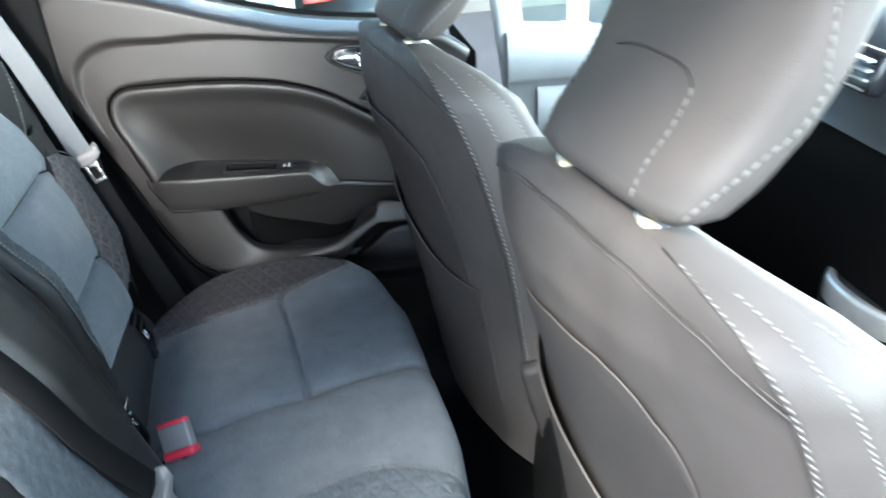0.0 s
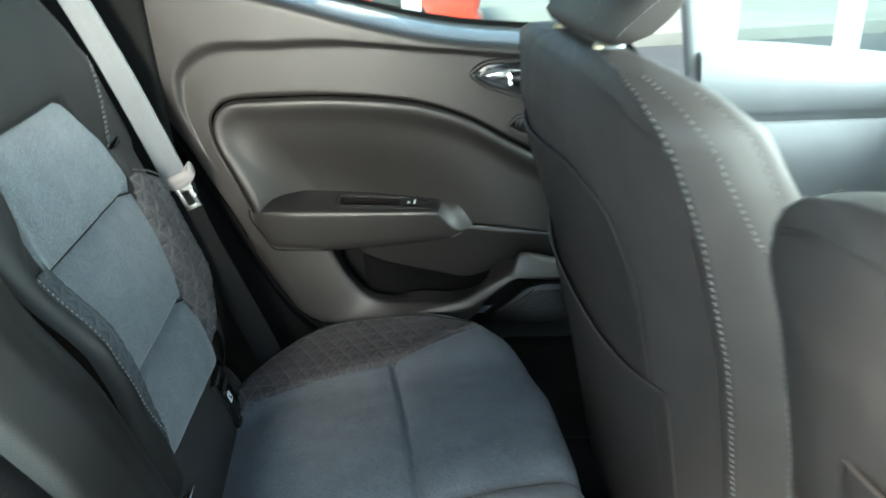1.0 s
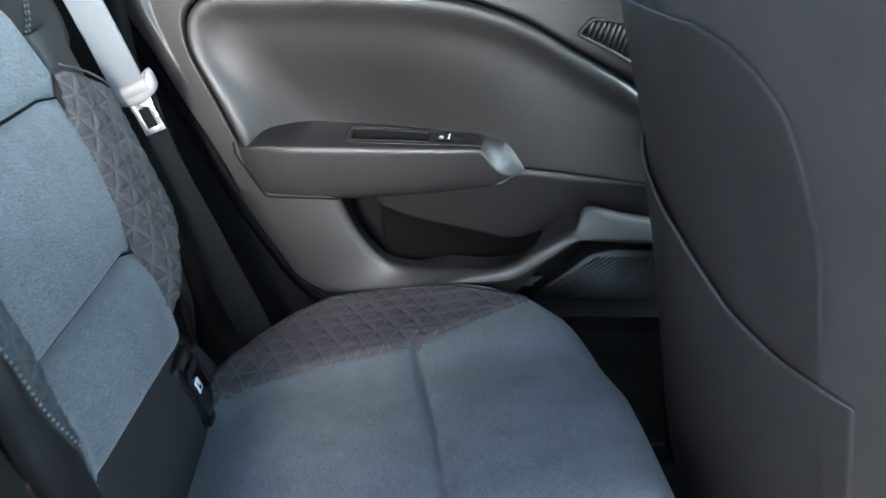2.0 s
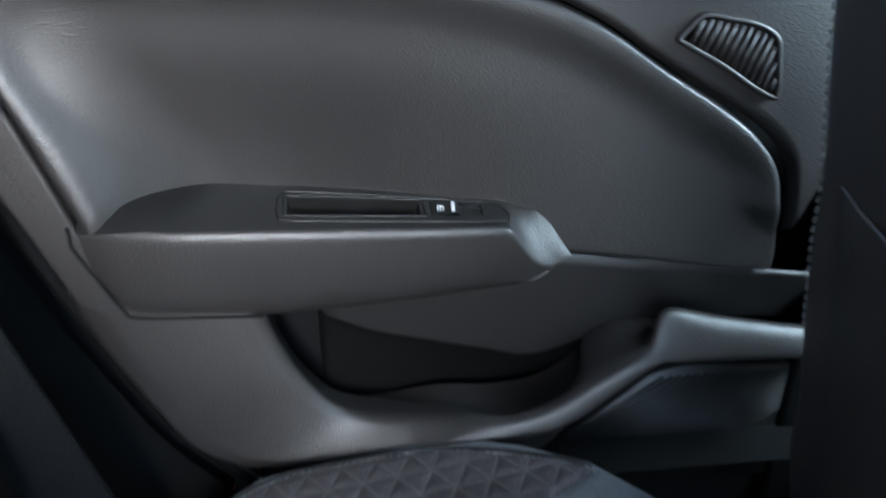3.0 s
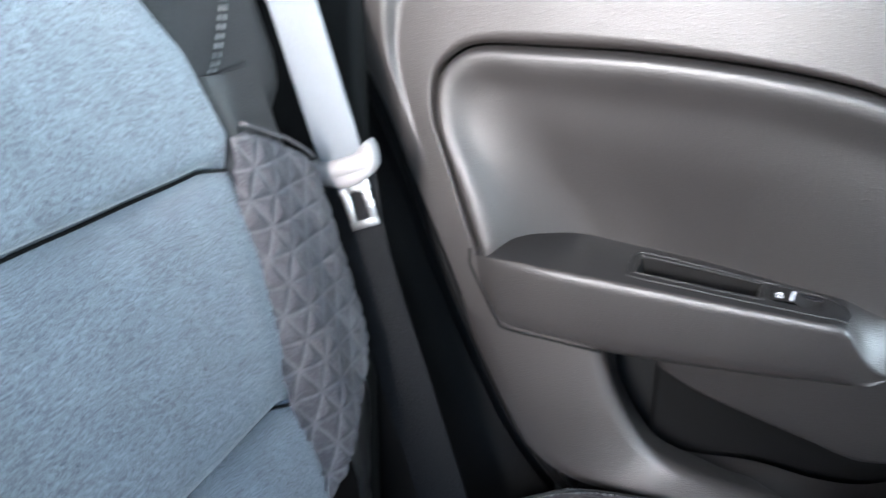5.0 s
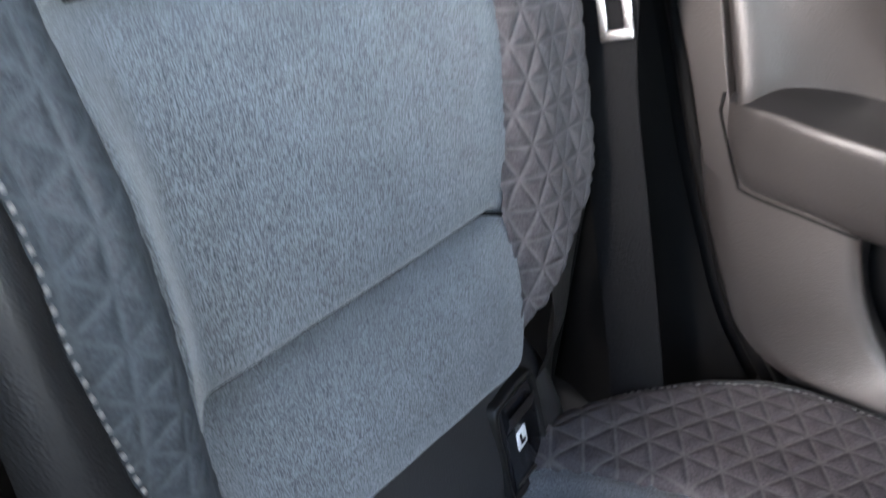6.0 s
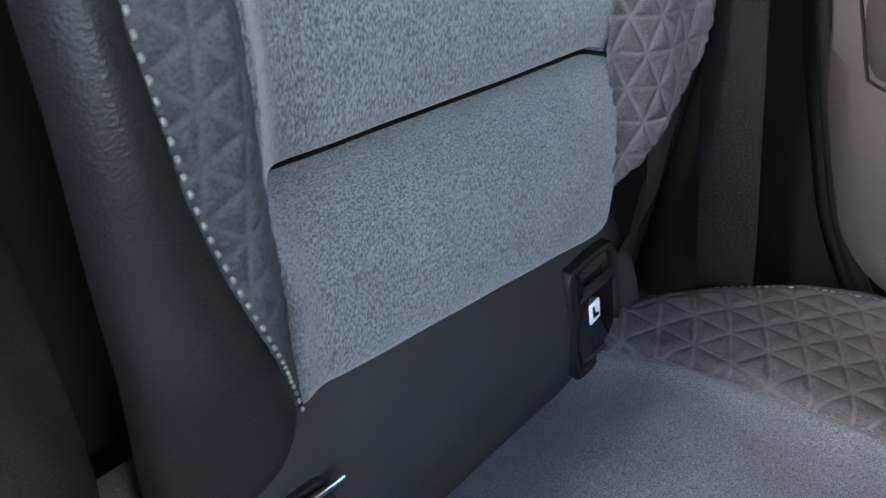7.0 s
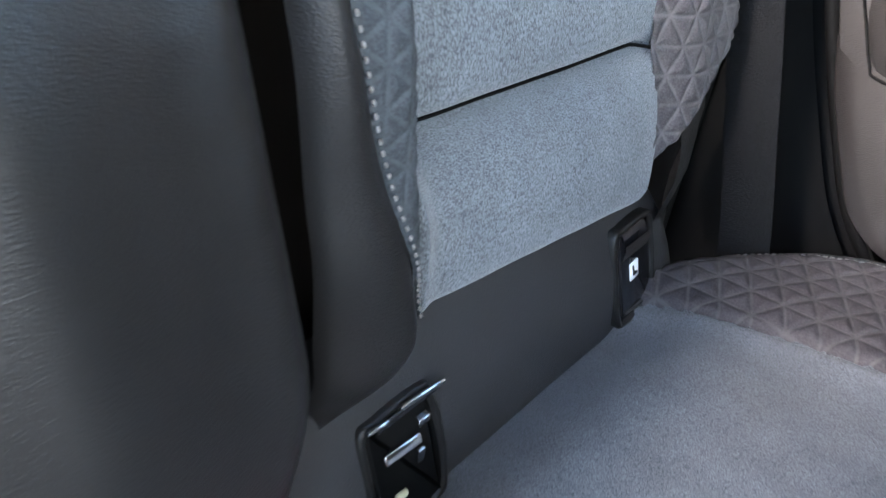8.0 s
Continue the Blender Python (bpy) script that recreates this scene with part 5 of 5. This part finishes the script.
def front_seat(off, span, pocket_top, label):
    yc = 0.285
    o = Vector(off)
    root = thing("front_seat", Vector((0.75, yc, 0.10)) + o, label, "car seat", "front seats")

    def at(a, z):
        """Round the seat: |a| from 0 at the middle of the rear face over the side to 1 at the middle of the front; a > 0 on the right."""
        hw, xs, bl, dp = table(SEAT_HW, z), table(SEAT_XS, z), table(SEAT_BULGE, z), table(SEAT_DEEP, z)
        xs -= 0.040
        side = 1 if a < 0 else -1
        if side > 0:
            hw *= 1 - 0.16 * smooth01((z - 0.85) / 0.09)
        a = abs(a)
        if a <= 0.5:
            k = a / 0.5
            y = hw * (1 - (1 - k) ** 1.0)
            x = xs - bl * (1 - k ** 2.2)
        else:
            t = (a - 0.5) / 0.5
            if t <= 0.6:
                y = hw + 0.008 * math.sin(math.pi * t / 0.6) * min(1, dp / 0.08)
                x = lerp(xs, xs + dp, t / 0.6)
            else:
                k = (t - 0.6) / 0.4
                y = hw * math.cos(k * math.pi / 2) ** 0.5
                x = xs + dp + 0.045 * math.sin(min(1, k * 2) * math.pi / 2) * dp / 0.09 - 0.03 * k * dp / 0.09
        return Vector((x - YAW * side * y, yc + side * y, z)) + o

    def at_y(y, z):
        """On the rear face, y sideways from the seat's middle."""
        return at(-0.5 * max(-1, min(1, y / table(SEAT_HW, z))), z)

    angles = [-1 + 2 * i / 159 for i in range(160)]
    zs = steps(0.20, 0.80, 24) + steps(0.815, 0.90, 10) + [0.91, 0.918, 0.925, 0.931, 0.936, 0.940, 0.944, 0.947, 0.950, 0.952, 0.954, 0.956]
    b = bmesh.new()
    v = grid(b, [[at(a, z) + Vector((0.0028 * noise.noise((a * 6, z * 9, 7)) + 0.0010 * noise.noise((a * 17, z * 24, 3)), 0, 0)) for a in angles] for z in zs], closed=True)
    b.faces.new(v[-1])
    back = part("backrest", b, M_SEAT, root, "smooth brown-grey vinyl backrest")

    def line_on(aa, z0, z1, n=60):
        return [at(aa, lerp(z0, z1, k / n)) for k in range(n + 1)]

    for aa, z0, z1 in ((0.500, 0.953, 0.45), (0.795, 0.938, 0.45), (-0.50, 0.938, 0.52), (-0.635, 0.938, 0.45)):
        sgn = 1 if aa < 0 else -1
        tagged(part("stitching", seam(line_on(aa, z0, z1), (-0.35, sgn, 0.1), 0.0058, 0.0027, 0.00062, tilt=0.45, lift=0.0004), M_PALETHREAD, back, "pale grey stitching"), kind="stuff")
    gusset = [at(table([(0.735, 0.80), (0.755, 0.73), (0.80, 0.665), (0.86, 0.640), (0.95, 0.635)], z), z) for z in steps(0.948, 0.736, 60)]
    tagged(part("stitching", seam(gusset, (-0.35, -1, 0.1), 0.0058, 0.0027, 0.00062, tilt=0.45, lift=0.0004), M_PALETHREAD, back, "pale grey stitching curving to the front"), kind="stuff")
    part("side_fold", tube([at(0.492, z) + Vector((-0.0004, 0, 0)) for z in steps(0.955, 0.50, 50)], 0.0012, 6), M_SEATDARK, back, "sewn fold beside the stitching")
    part("zip", tube([at(0.482, z) for z in steps(0.80, 0.42, 30)], 0.0016, 5), M_SEATDARK, back, "dark zip")
    col = []
    for k in range(61):
        a = lerp(-0.47, 0.5, k / 60)
        col.append(at(a, table([(0, 0.938), (0.25, 0.934), (0.40, 0.922), (0.5, 0.895)], abs(a))) + Vector((-0.0006, 0, 0.0006)))
    part("collar_piping", tube(col, 0.0009, 6), M_SEATDARK, back, "dark piping under the headrest")
    part("collar_edge", tube([p + Vector((-0.001, 0, -0.0045)) for p in col], 0.0010, 6), M_SEAT, back, "sewn collar edge")

    # map pocket hanging on the rear face
    def pocket(s, t):
        y = lerp(span[0], span[1], s)
        z = lerp(0.26, table(pocket_top, -y), t)
        h = 0.003 + 0.006 * math.sin(math.pi * s) * smooth01(t / 0.4) - 0.002 * math.exp(-(1 - t) * 0.5 / 0.004)
        return at_y(y, z) + Vector((-h, 0, 0))

    b = sheet(pocket, steps(0, 1, 50), steps(0, 1, 40))
    pk = part("map_pocket", b, M_SEATDARK, root, "dark map pocket on the seat back")
    part("pocket_edge", tube([pocket(s, 1.0) + Vector((-0.0005, 0, 0)) for s in steps(0, 1, 60)], 0.0014, 6), M_SEAT, pk, "sewn pocket edge")

    def low_pocket(s, t):
        y = lerp(0.225, -0.180, s)
        z = lerp(0.22, table([(-0.225, 0.66), (-0.10, 0.642), (-0.02, 0.618), (0.03, 0.597), (0.066, 0.580), (0.117, 0.567), (0.18, 0.562)], -y), t)
        return at_y(y, z) + Vector((-0.001 - 0.017 * math.sin(math.pi * s) ** 0.7 * t, 0, 0))

    lp = part("lower_pocket", sheet(low_pocket, steps(0, 1, 40), steps(0, 1, 20)), M_SEATDARK, root, "dark lower pocket")
    part("pocket_edge", tube([low_pocket(s, 1.0) for s in steps(0, 1, 40)] + [low_pocket(1.0, t) for t in steps(0.95, 0.3, 8)], 0.0020, 6), M_SEAT, lp, "piped pocket edge")

    # headrest, leaning forward
    H_HW = [(0.972, 0.086), (0.976, 0.102), (0.985, 0.114), (1.01, 0.119), (1.05, 0.122), (1.10, 0.126), (1.16, 0.127), (1.20, 0.118), (1.225, 0.095), (1.235, 0.06)]
    H_R = [(0.972, 0.588), (0.976, 0.581), (0.985, 0.576), (1.01, 0.588), (1.05, 0.620), (1.10, 0.646), (1.16, 0.668), (1.20, 0.684), (1.225, 0.698), (1.235, 0.71)]
    H_F = [(0.972, 0.608), (0.976, 0.622), (0.985, 0.642), (1.004, 0.664), (1.045, 0.693), (1.09, 0.712), (1.136, 0.724), (1.18, 0.732), (1.22, 0.732), (1.235, 0.725)]

    def hr(k, z):
        hw, r, f = table(H_HW, z), table(H_R, z), table(H_F, z)
        c, s = math.cos(2 * math.pi * k), math.sin(2 * math.pi * k)
        y = hw * math.copysign(abs(s) ** 0.6, s)
        return Vector((lerp(f, r, 0.5 + 0.5 * math.copysign(abs(c) ** 0.6, c)) - 0.025 - YAW * y, yc + y, z - 0.012)) + o

    zz = [0.972, 0.974, 0.976, 0.980, 0.985, 0.993] + steps(1.002, 1.20, 22) + [1.208, 1.215, 1.22, 1.225, 1.23, 1.235]
    b = bmesh.new()
    v = grid(b, [[hr(k / 96, z) for k in range(96)] for z in zz], closed=True)
    b.faces.new(v[0])
    b.faces.new(v[-1])
    head = part("headrest", b, M_SEAT, root, "padded vinyl headrest")
    hc = []
    for k, z in ((0.05, 1.074), (0.015, 1.079), (-0.003, 1.0785), (-0.02, 1.075), (-0.037, 1.066), (-0.041, 1.053), (-0.047, 1.035), (-0.050, 1.017), (-0.054, 1.002), (-0.060, 0.986)):
        hc.append(hr(k, z))
    hn = lambda p: Vector((-0.8, (p.y - yc - o.y) * 8, 0))
    tagged(part("stitching", seam(curve(hc[3:], 10), hn, 0.0062, 0.0022, 0.00045, tilt=0.15), M_PALETHREAD, head, "pale curved stitching"), kind="stuff")
    part("seam_fold", tube(curve(hc[:5], 8), 0.0016, 6), M_SEATDARK, head, "sewn fold")
    for k in (-1, 1):
        edge_line = [hr(k * table([(0.98, 0.19), (0.994, 0.20), (1.024, 0.24), (1.06, 0.26), (1.083, 0.255), (1.116, 0.22), (1.136, 0.195), (1.2, 0.15)], z), z) for z in steps(0.984, 1.20, 40)]
        tagged(part("stitching", seam(edge_line, (-0.1, -1 if k < 0 else 1, 0), 0.0064, 0.0022, 0.00045, tilt=0.2), M_PALETHREAD, head, "pale stitching along the edge"), kind="stuff")
    left_line = [hr(0.13, z) for z in steps(0.984, 1.08, 20)]
    tagged(part("stitching", seam(left_line, (-0.7, 0.7, 0), 0.0045, 0.0030, 0.0007, tilt=0.7), M_SEATDARK, head), kind="stuff")
    for dy in (0.066, -0.066):
        p = Vector((0.578 - YAW * dy, yc + dy, -0.017)) + o
        part("post", tube([p + Vector((0, 0, 0.93)), p + Vector((0, 0, 0.965)), p + Vector((0.004, 0, 1.0))], 0.0065, 12), M_CHROME, root, "chrome headrest post")
        b = bmesh.new()
        grid(b, [[p + Vector((-0.003 + rr * math.cos(2 * math.pi * k / 24) * 1.15, rr * math.sin(2 * math.pi * k / 24) * 1.3, h)) for k in range(24)] for rr, h in ((0.016, 0.955), (0.0165, 0.968), (0.014, 0.975), (0.010, 0.977), (0.008, 0.976))], closed=True)
        part("post_sleeve", b, M_SILVER, root, "satin post sleeve")
        b = bmesh.new()
        box(b, p + Vector((-0.016, -0.010, 0.972)), (0.012, 0.012, 0.010), bevel=0.003)
        part("release_tab", b, M_CREAM, root, "pale release tab")
    b = bmesh.new()
    box(b, Vector((0.98, yc, 0.28)) + o, (0.50, 0.50, 0.16), bevel=0.05)
    part("seat_base", b, M_SEAT, root, "vinyl seat base")
    b = bmesh.new()
    box(b, Vector((0.735, yc - 0.276, 0.375)) + o, (0.050, 0.030, 0.20), pose(0, 0, 0, 0, -14, 0), bevel=0.012)
    part("hinge_cover", b, M_SEATDARK, root, "plastic hinge cover")
    for dx in (0.80, 1.14):
        for dy in (-0.19, 0.19):
            b = bmesh.new()
            box(b, Vector((dx, yc + dy, 0.10)) + o, (0.06, 0.035, 0.24), bevel=0.006)
            part("foot", b, M_RUBBERSHADE, root, "black seat foot")
    return root


front_seat((0, 0, 0), (0.225, -0.160), [(-0.225, 0.80), (-0.205, 0.818), (-0.17, 0.822), (-0.03, 0.826), (0.05, 0.828), (0.087, 0.821), (0.115, 0.806), (0.133, 0.786), (0.146, 0.75), (0.155, 0.68), (0.16, 0.40)], "brown-grey vinyl front car seat with pale stitching")
front_seat((0.088, -0.670, 0.012), (0.10, -0.170), [(-0.10, 0.70), (-0.094, 0.79), (-0.08, 0.812), (0.0, 0.829), (0.073, 0.833), (0.100, 0.826), (0.117, 0.816), (0.144, 0.786), (0.156, 0.758), (0.166, 0.66), (0.17, 0.40)], "brown-grey vinyl front car seat with a large headrest")

# ---- dashboard and console ----
dash = thing("dashboard", (1.5, 0, 0.4), "grey dashboard with a slatted air vent", "dashboard")
b = bmesh.new()
grid(b, [[Vector((x, y, z)) for y in steps(-0.68, 0.62, 20)] for x, z in ((1.205, 0.80), (1.23, 0.815), (1.26, 0.88), (1.30, 0.935), (1.40, 0.955), (1.75, 0.93))])
part("dash_pad", b, M_TRIM, dash, "grey grained dashboard pad")
b = bmesh.new()
grid(b, [[Vector((x, y, z)) for y in steps(-0.68, 0.62, 20)] for x, z in ((1.36, 0.0), (1.32, 0.30), (1.26, 0.45), (1.22, 0.60), (1.21, 0.74), (1.215, 0.80), (1.24, 0.81))])
part("dash_lower", b, M_RUBBERSHADE, dash, "black lower dashboard")
b = bmesh.new(); box(b, (1.222, 0.07, 0.895), (0.03, 0.16, 0.065), pose(0, 0, 0, 0, 20, 0), bevel=0.01)
vent = part("air_vent", b, M_GLOSS, dash, "black air vent")
for k in range(4):
    b = bmesh.new(); box(b, (1.205, 0.07, 0.874 + 0.014 * k), (0.012, 0.14, 0.004), bevel=0.001)
    part("vane", b, M_SILVER, vent)
b = bmesh.new(); box(b, (1.195, 0.105, 0.892), (0.016, 0.030, 0.012), pose(0, 0, 0, 20, 0, 0), bevel=0.004)
part("vent_tab", b, M_CREAM, vent, "pale vent tab")
console = thing("centre_console", (1.1, 0, 0.1), "black centre console with a silver shifter surround", "console")
b = bmesh.new(); box(b, (1.10, -0.02, 0.20), (0.75, 0.20, 0.34), bevel=0.03)
part("console_body", b, M_BLACK, console)
ring = curve([(1.20, -0.10, 0), (1.19, 0.02, 0), (1.24, 0.07, 0), (1.36, 0.08, 0), (1.40, 0.0, 0), (1.36, -0.10, 0), (1.27, -0.13, 0)], 8, closed=True)
b = slab(ring, [(0, 0.44), (0, 0.475), (0.004, 0.480), (0.014, 0.480), (0.018, 0.474), (0.020, 0.455)], lambda x, y, h: Vector((x + 0.015, y - 0.03, h + 0.08 + 0.12 * (x - 1.2))), cap=True)
part("shifter_surround", b, M_SILVER, console, "silver shifter surround")
b = bmesh.new(); box(b, (1.315, -0.05, 0.44), (0.20, 0.16, 0.24), bevel=0.02)
part("shifter_base", b, M_BLACK, console)

# ---- outside ----
GROUND = -0.42
bm = bmesh.new()
grid(bm, [[Vector((x, y, GROUND - 0.004)) for x in (-400, -30, -8, -2, 4, 10, 30, 400)] for y in (-400, -30, -8, 0, 8, 30, 400)])
tagged(part("ground", bm, M_ASPHALT), "grey asphalt forecourt reaching into the distance", "ground", kind="structure")
# Unseen pale ground, added to bounce light through the open door.
bm = bmesh.new()
box(bm, (0, -6.4, GROUND + 0.0), (40, 12.0, 0.02), bevel=0.004)
tagged(part("pavement", bm, M_BOUNCE), "unseen pale reddish paving added to bounce light into the car", "pavement", kind="structure")
bm = bmesh.new()
box(bm, (4, 10.5, GROUND + 0.0), (60, 8.0, 0.24), bevel=0.02)
tagged(part("pavement", bm, M_PAVE), "pale paved walkway with a kerb", "pavement", kind="structure")


def post(x, y):
    root = thing("white_post", (x, y, GROUND), "white square post at the forecourt edge", "post", "forecourt posts")
    b2 = bmesh.new(); box(b2, (x, y, GROUND + 1.5), (0.14, 0.14, 3.0), bevel=0.01)
    part("shaft", b2, M_POST, root)
    b2 = bmesh.new(); box(b2, (x, y, GROUND + 0.05), (0.22, 0.22, 0.10), bevel=0.01)
    part("foot_plate", b2, M_POST, root)
    return root


p0 = post(0.32, 5.3)
for dx, dy in ((2.35, 0.0), (3.30, 0.0), (5.4, 0.0), (-2.4, 0.0)):
    copy_thing(p0, Matrix.Translation((0.32 + dx, 5.3 + dy, GROUND)))


def parked_car(x, y, paint, label):
    root = thing("parked_car", (x, y, GROUND), label, "car", "parked cars")
    prof = [(-2.0, 0.45), (-2.05, 0.70), (-1.9, 0.95), (-1.35, 1.02), (-0.85, 1.42), (0.2, 1.48), (0.95, 1.08), (1.75, 0.95), (1.98, 0.72), (1.98, 0.42), (1.7, 0.25), (-1.8, 0.25)]
    line = curve([(a, c, 0) for a, c in prof], 5, closed=True)
    b2 = bmesh.new()
    rows2 = []
    for yy, k in ((-0.86, 0.95), (-0.88, 0.99), (-0.84, 1.0), (0, 1.01), (0.84, 1.0), (0.88, 0.99), (0.86, 0.95)):
        rows2.append([Vector((x + p[0] * k, y + yy * (1 - 0.12 * max(0, (p[1] - 0.95) / 0.5)), GROUND + 0.5 + (p[1] - 0.5) * k)) for p in line])
    vv = grid(b2, rows2, closed=True)
    b2.faces.new(vv[0]); b2.faces.new(vv[-1])
    part("body", b2, paint, root, "glossy paint")
    for wx in (-1.25, 1.25):
        for wy in (-0.84, 0.84):
            b2 = bmesh.new()
            bmesh.ops.create_cone(b2, cap_ends=True, segments=32, radius1=0.31, radius2=0.31, depth=0.20, matrix=Matrix.Translation((x + wx, y + wy, GROUND + 0.31)) @ Matrix.Rotation(math.pi / 2, 4, "X"))
            wh = part("wheel", b2, M_TYRE, root, "black tyre")
            b2 = bmesh.new()
            bmesh.ops.create_cone(b2, cap_ends=True, segments=24, radius1=0.20, radius2=0.19, depth=0.212, matrix=Matrix.Translation((x + wx, y + wy, GROUND + 0.31)) @ Matrix.Rotation(math.pi / 2, 4, "X"))
            part("rim", b2, M_SILVER, wh, "silver rim")
    b2 = bmesh.new()
    grid(b2, [[Vector((x + a, y - 0.80 + k, GROUND + z)) for a in (-1.0 + s, 0.6 - s)] for z, s, k in ((1.05, 0, -0.045), (1.38, 0.35, 0.0))])
    part("side_glass", b2, M_DGLASS, root, "dark side glass")
    return root


parked_car(-1.10, 7.2, M_CARRED, "orange-red car parked across the forecourt")
building = thing("shop_building", (3, 15, GROUND), "pale building with a glazed ground floor", "building")
b = bmesh.new(); box(b, (4, 15.2, GROUND + 3.0), (40, 0.4, 6.0), bevel=0.02)
part("wall", b, M_WALL, building, "pale rendered wall")
b = bmesh.new(); box(b, (4, 14.95, GROUND + 6.1), (40.4, 1.0, 0.3), bevel=0.03)
part("roof", b, M_WALL, building)
for k in range(14):
    xw = -9 + k * 2.0
    b = bmesh.new(); box(b, (xw, 14.97, GROUND + 1.5), (1.75, 0.05, 2.6), bevel=0.01)
    w = part("window", b, M_DGLASS, building, "tall shop window")
    b = bmesh.new(); box(b, (xw, 14.93, GROUND + 0.22), (1.85, 0.08, 0.08), bevel=0.01)
    part("frame", b, M_POST, w)
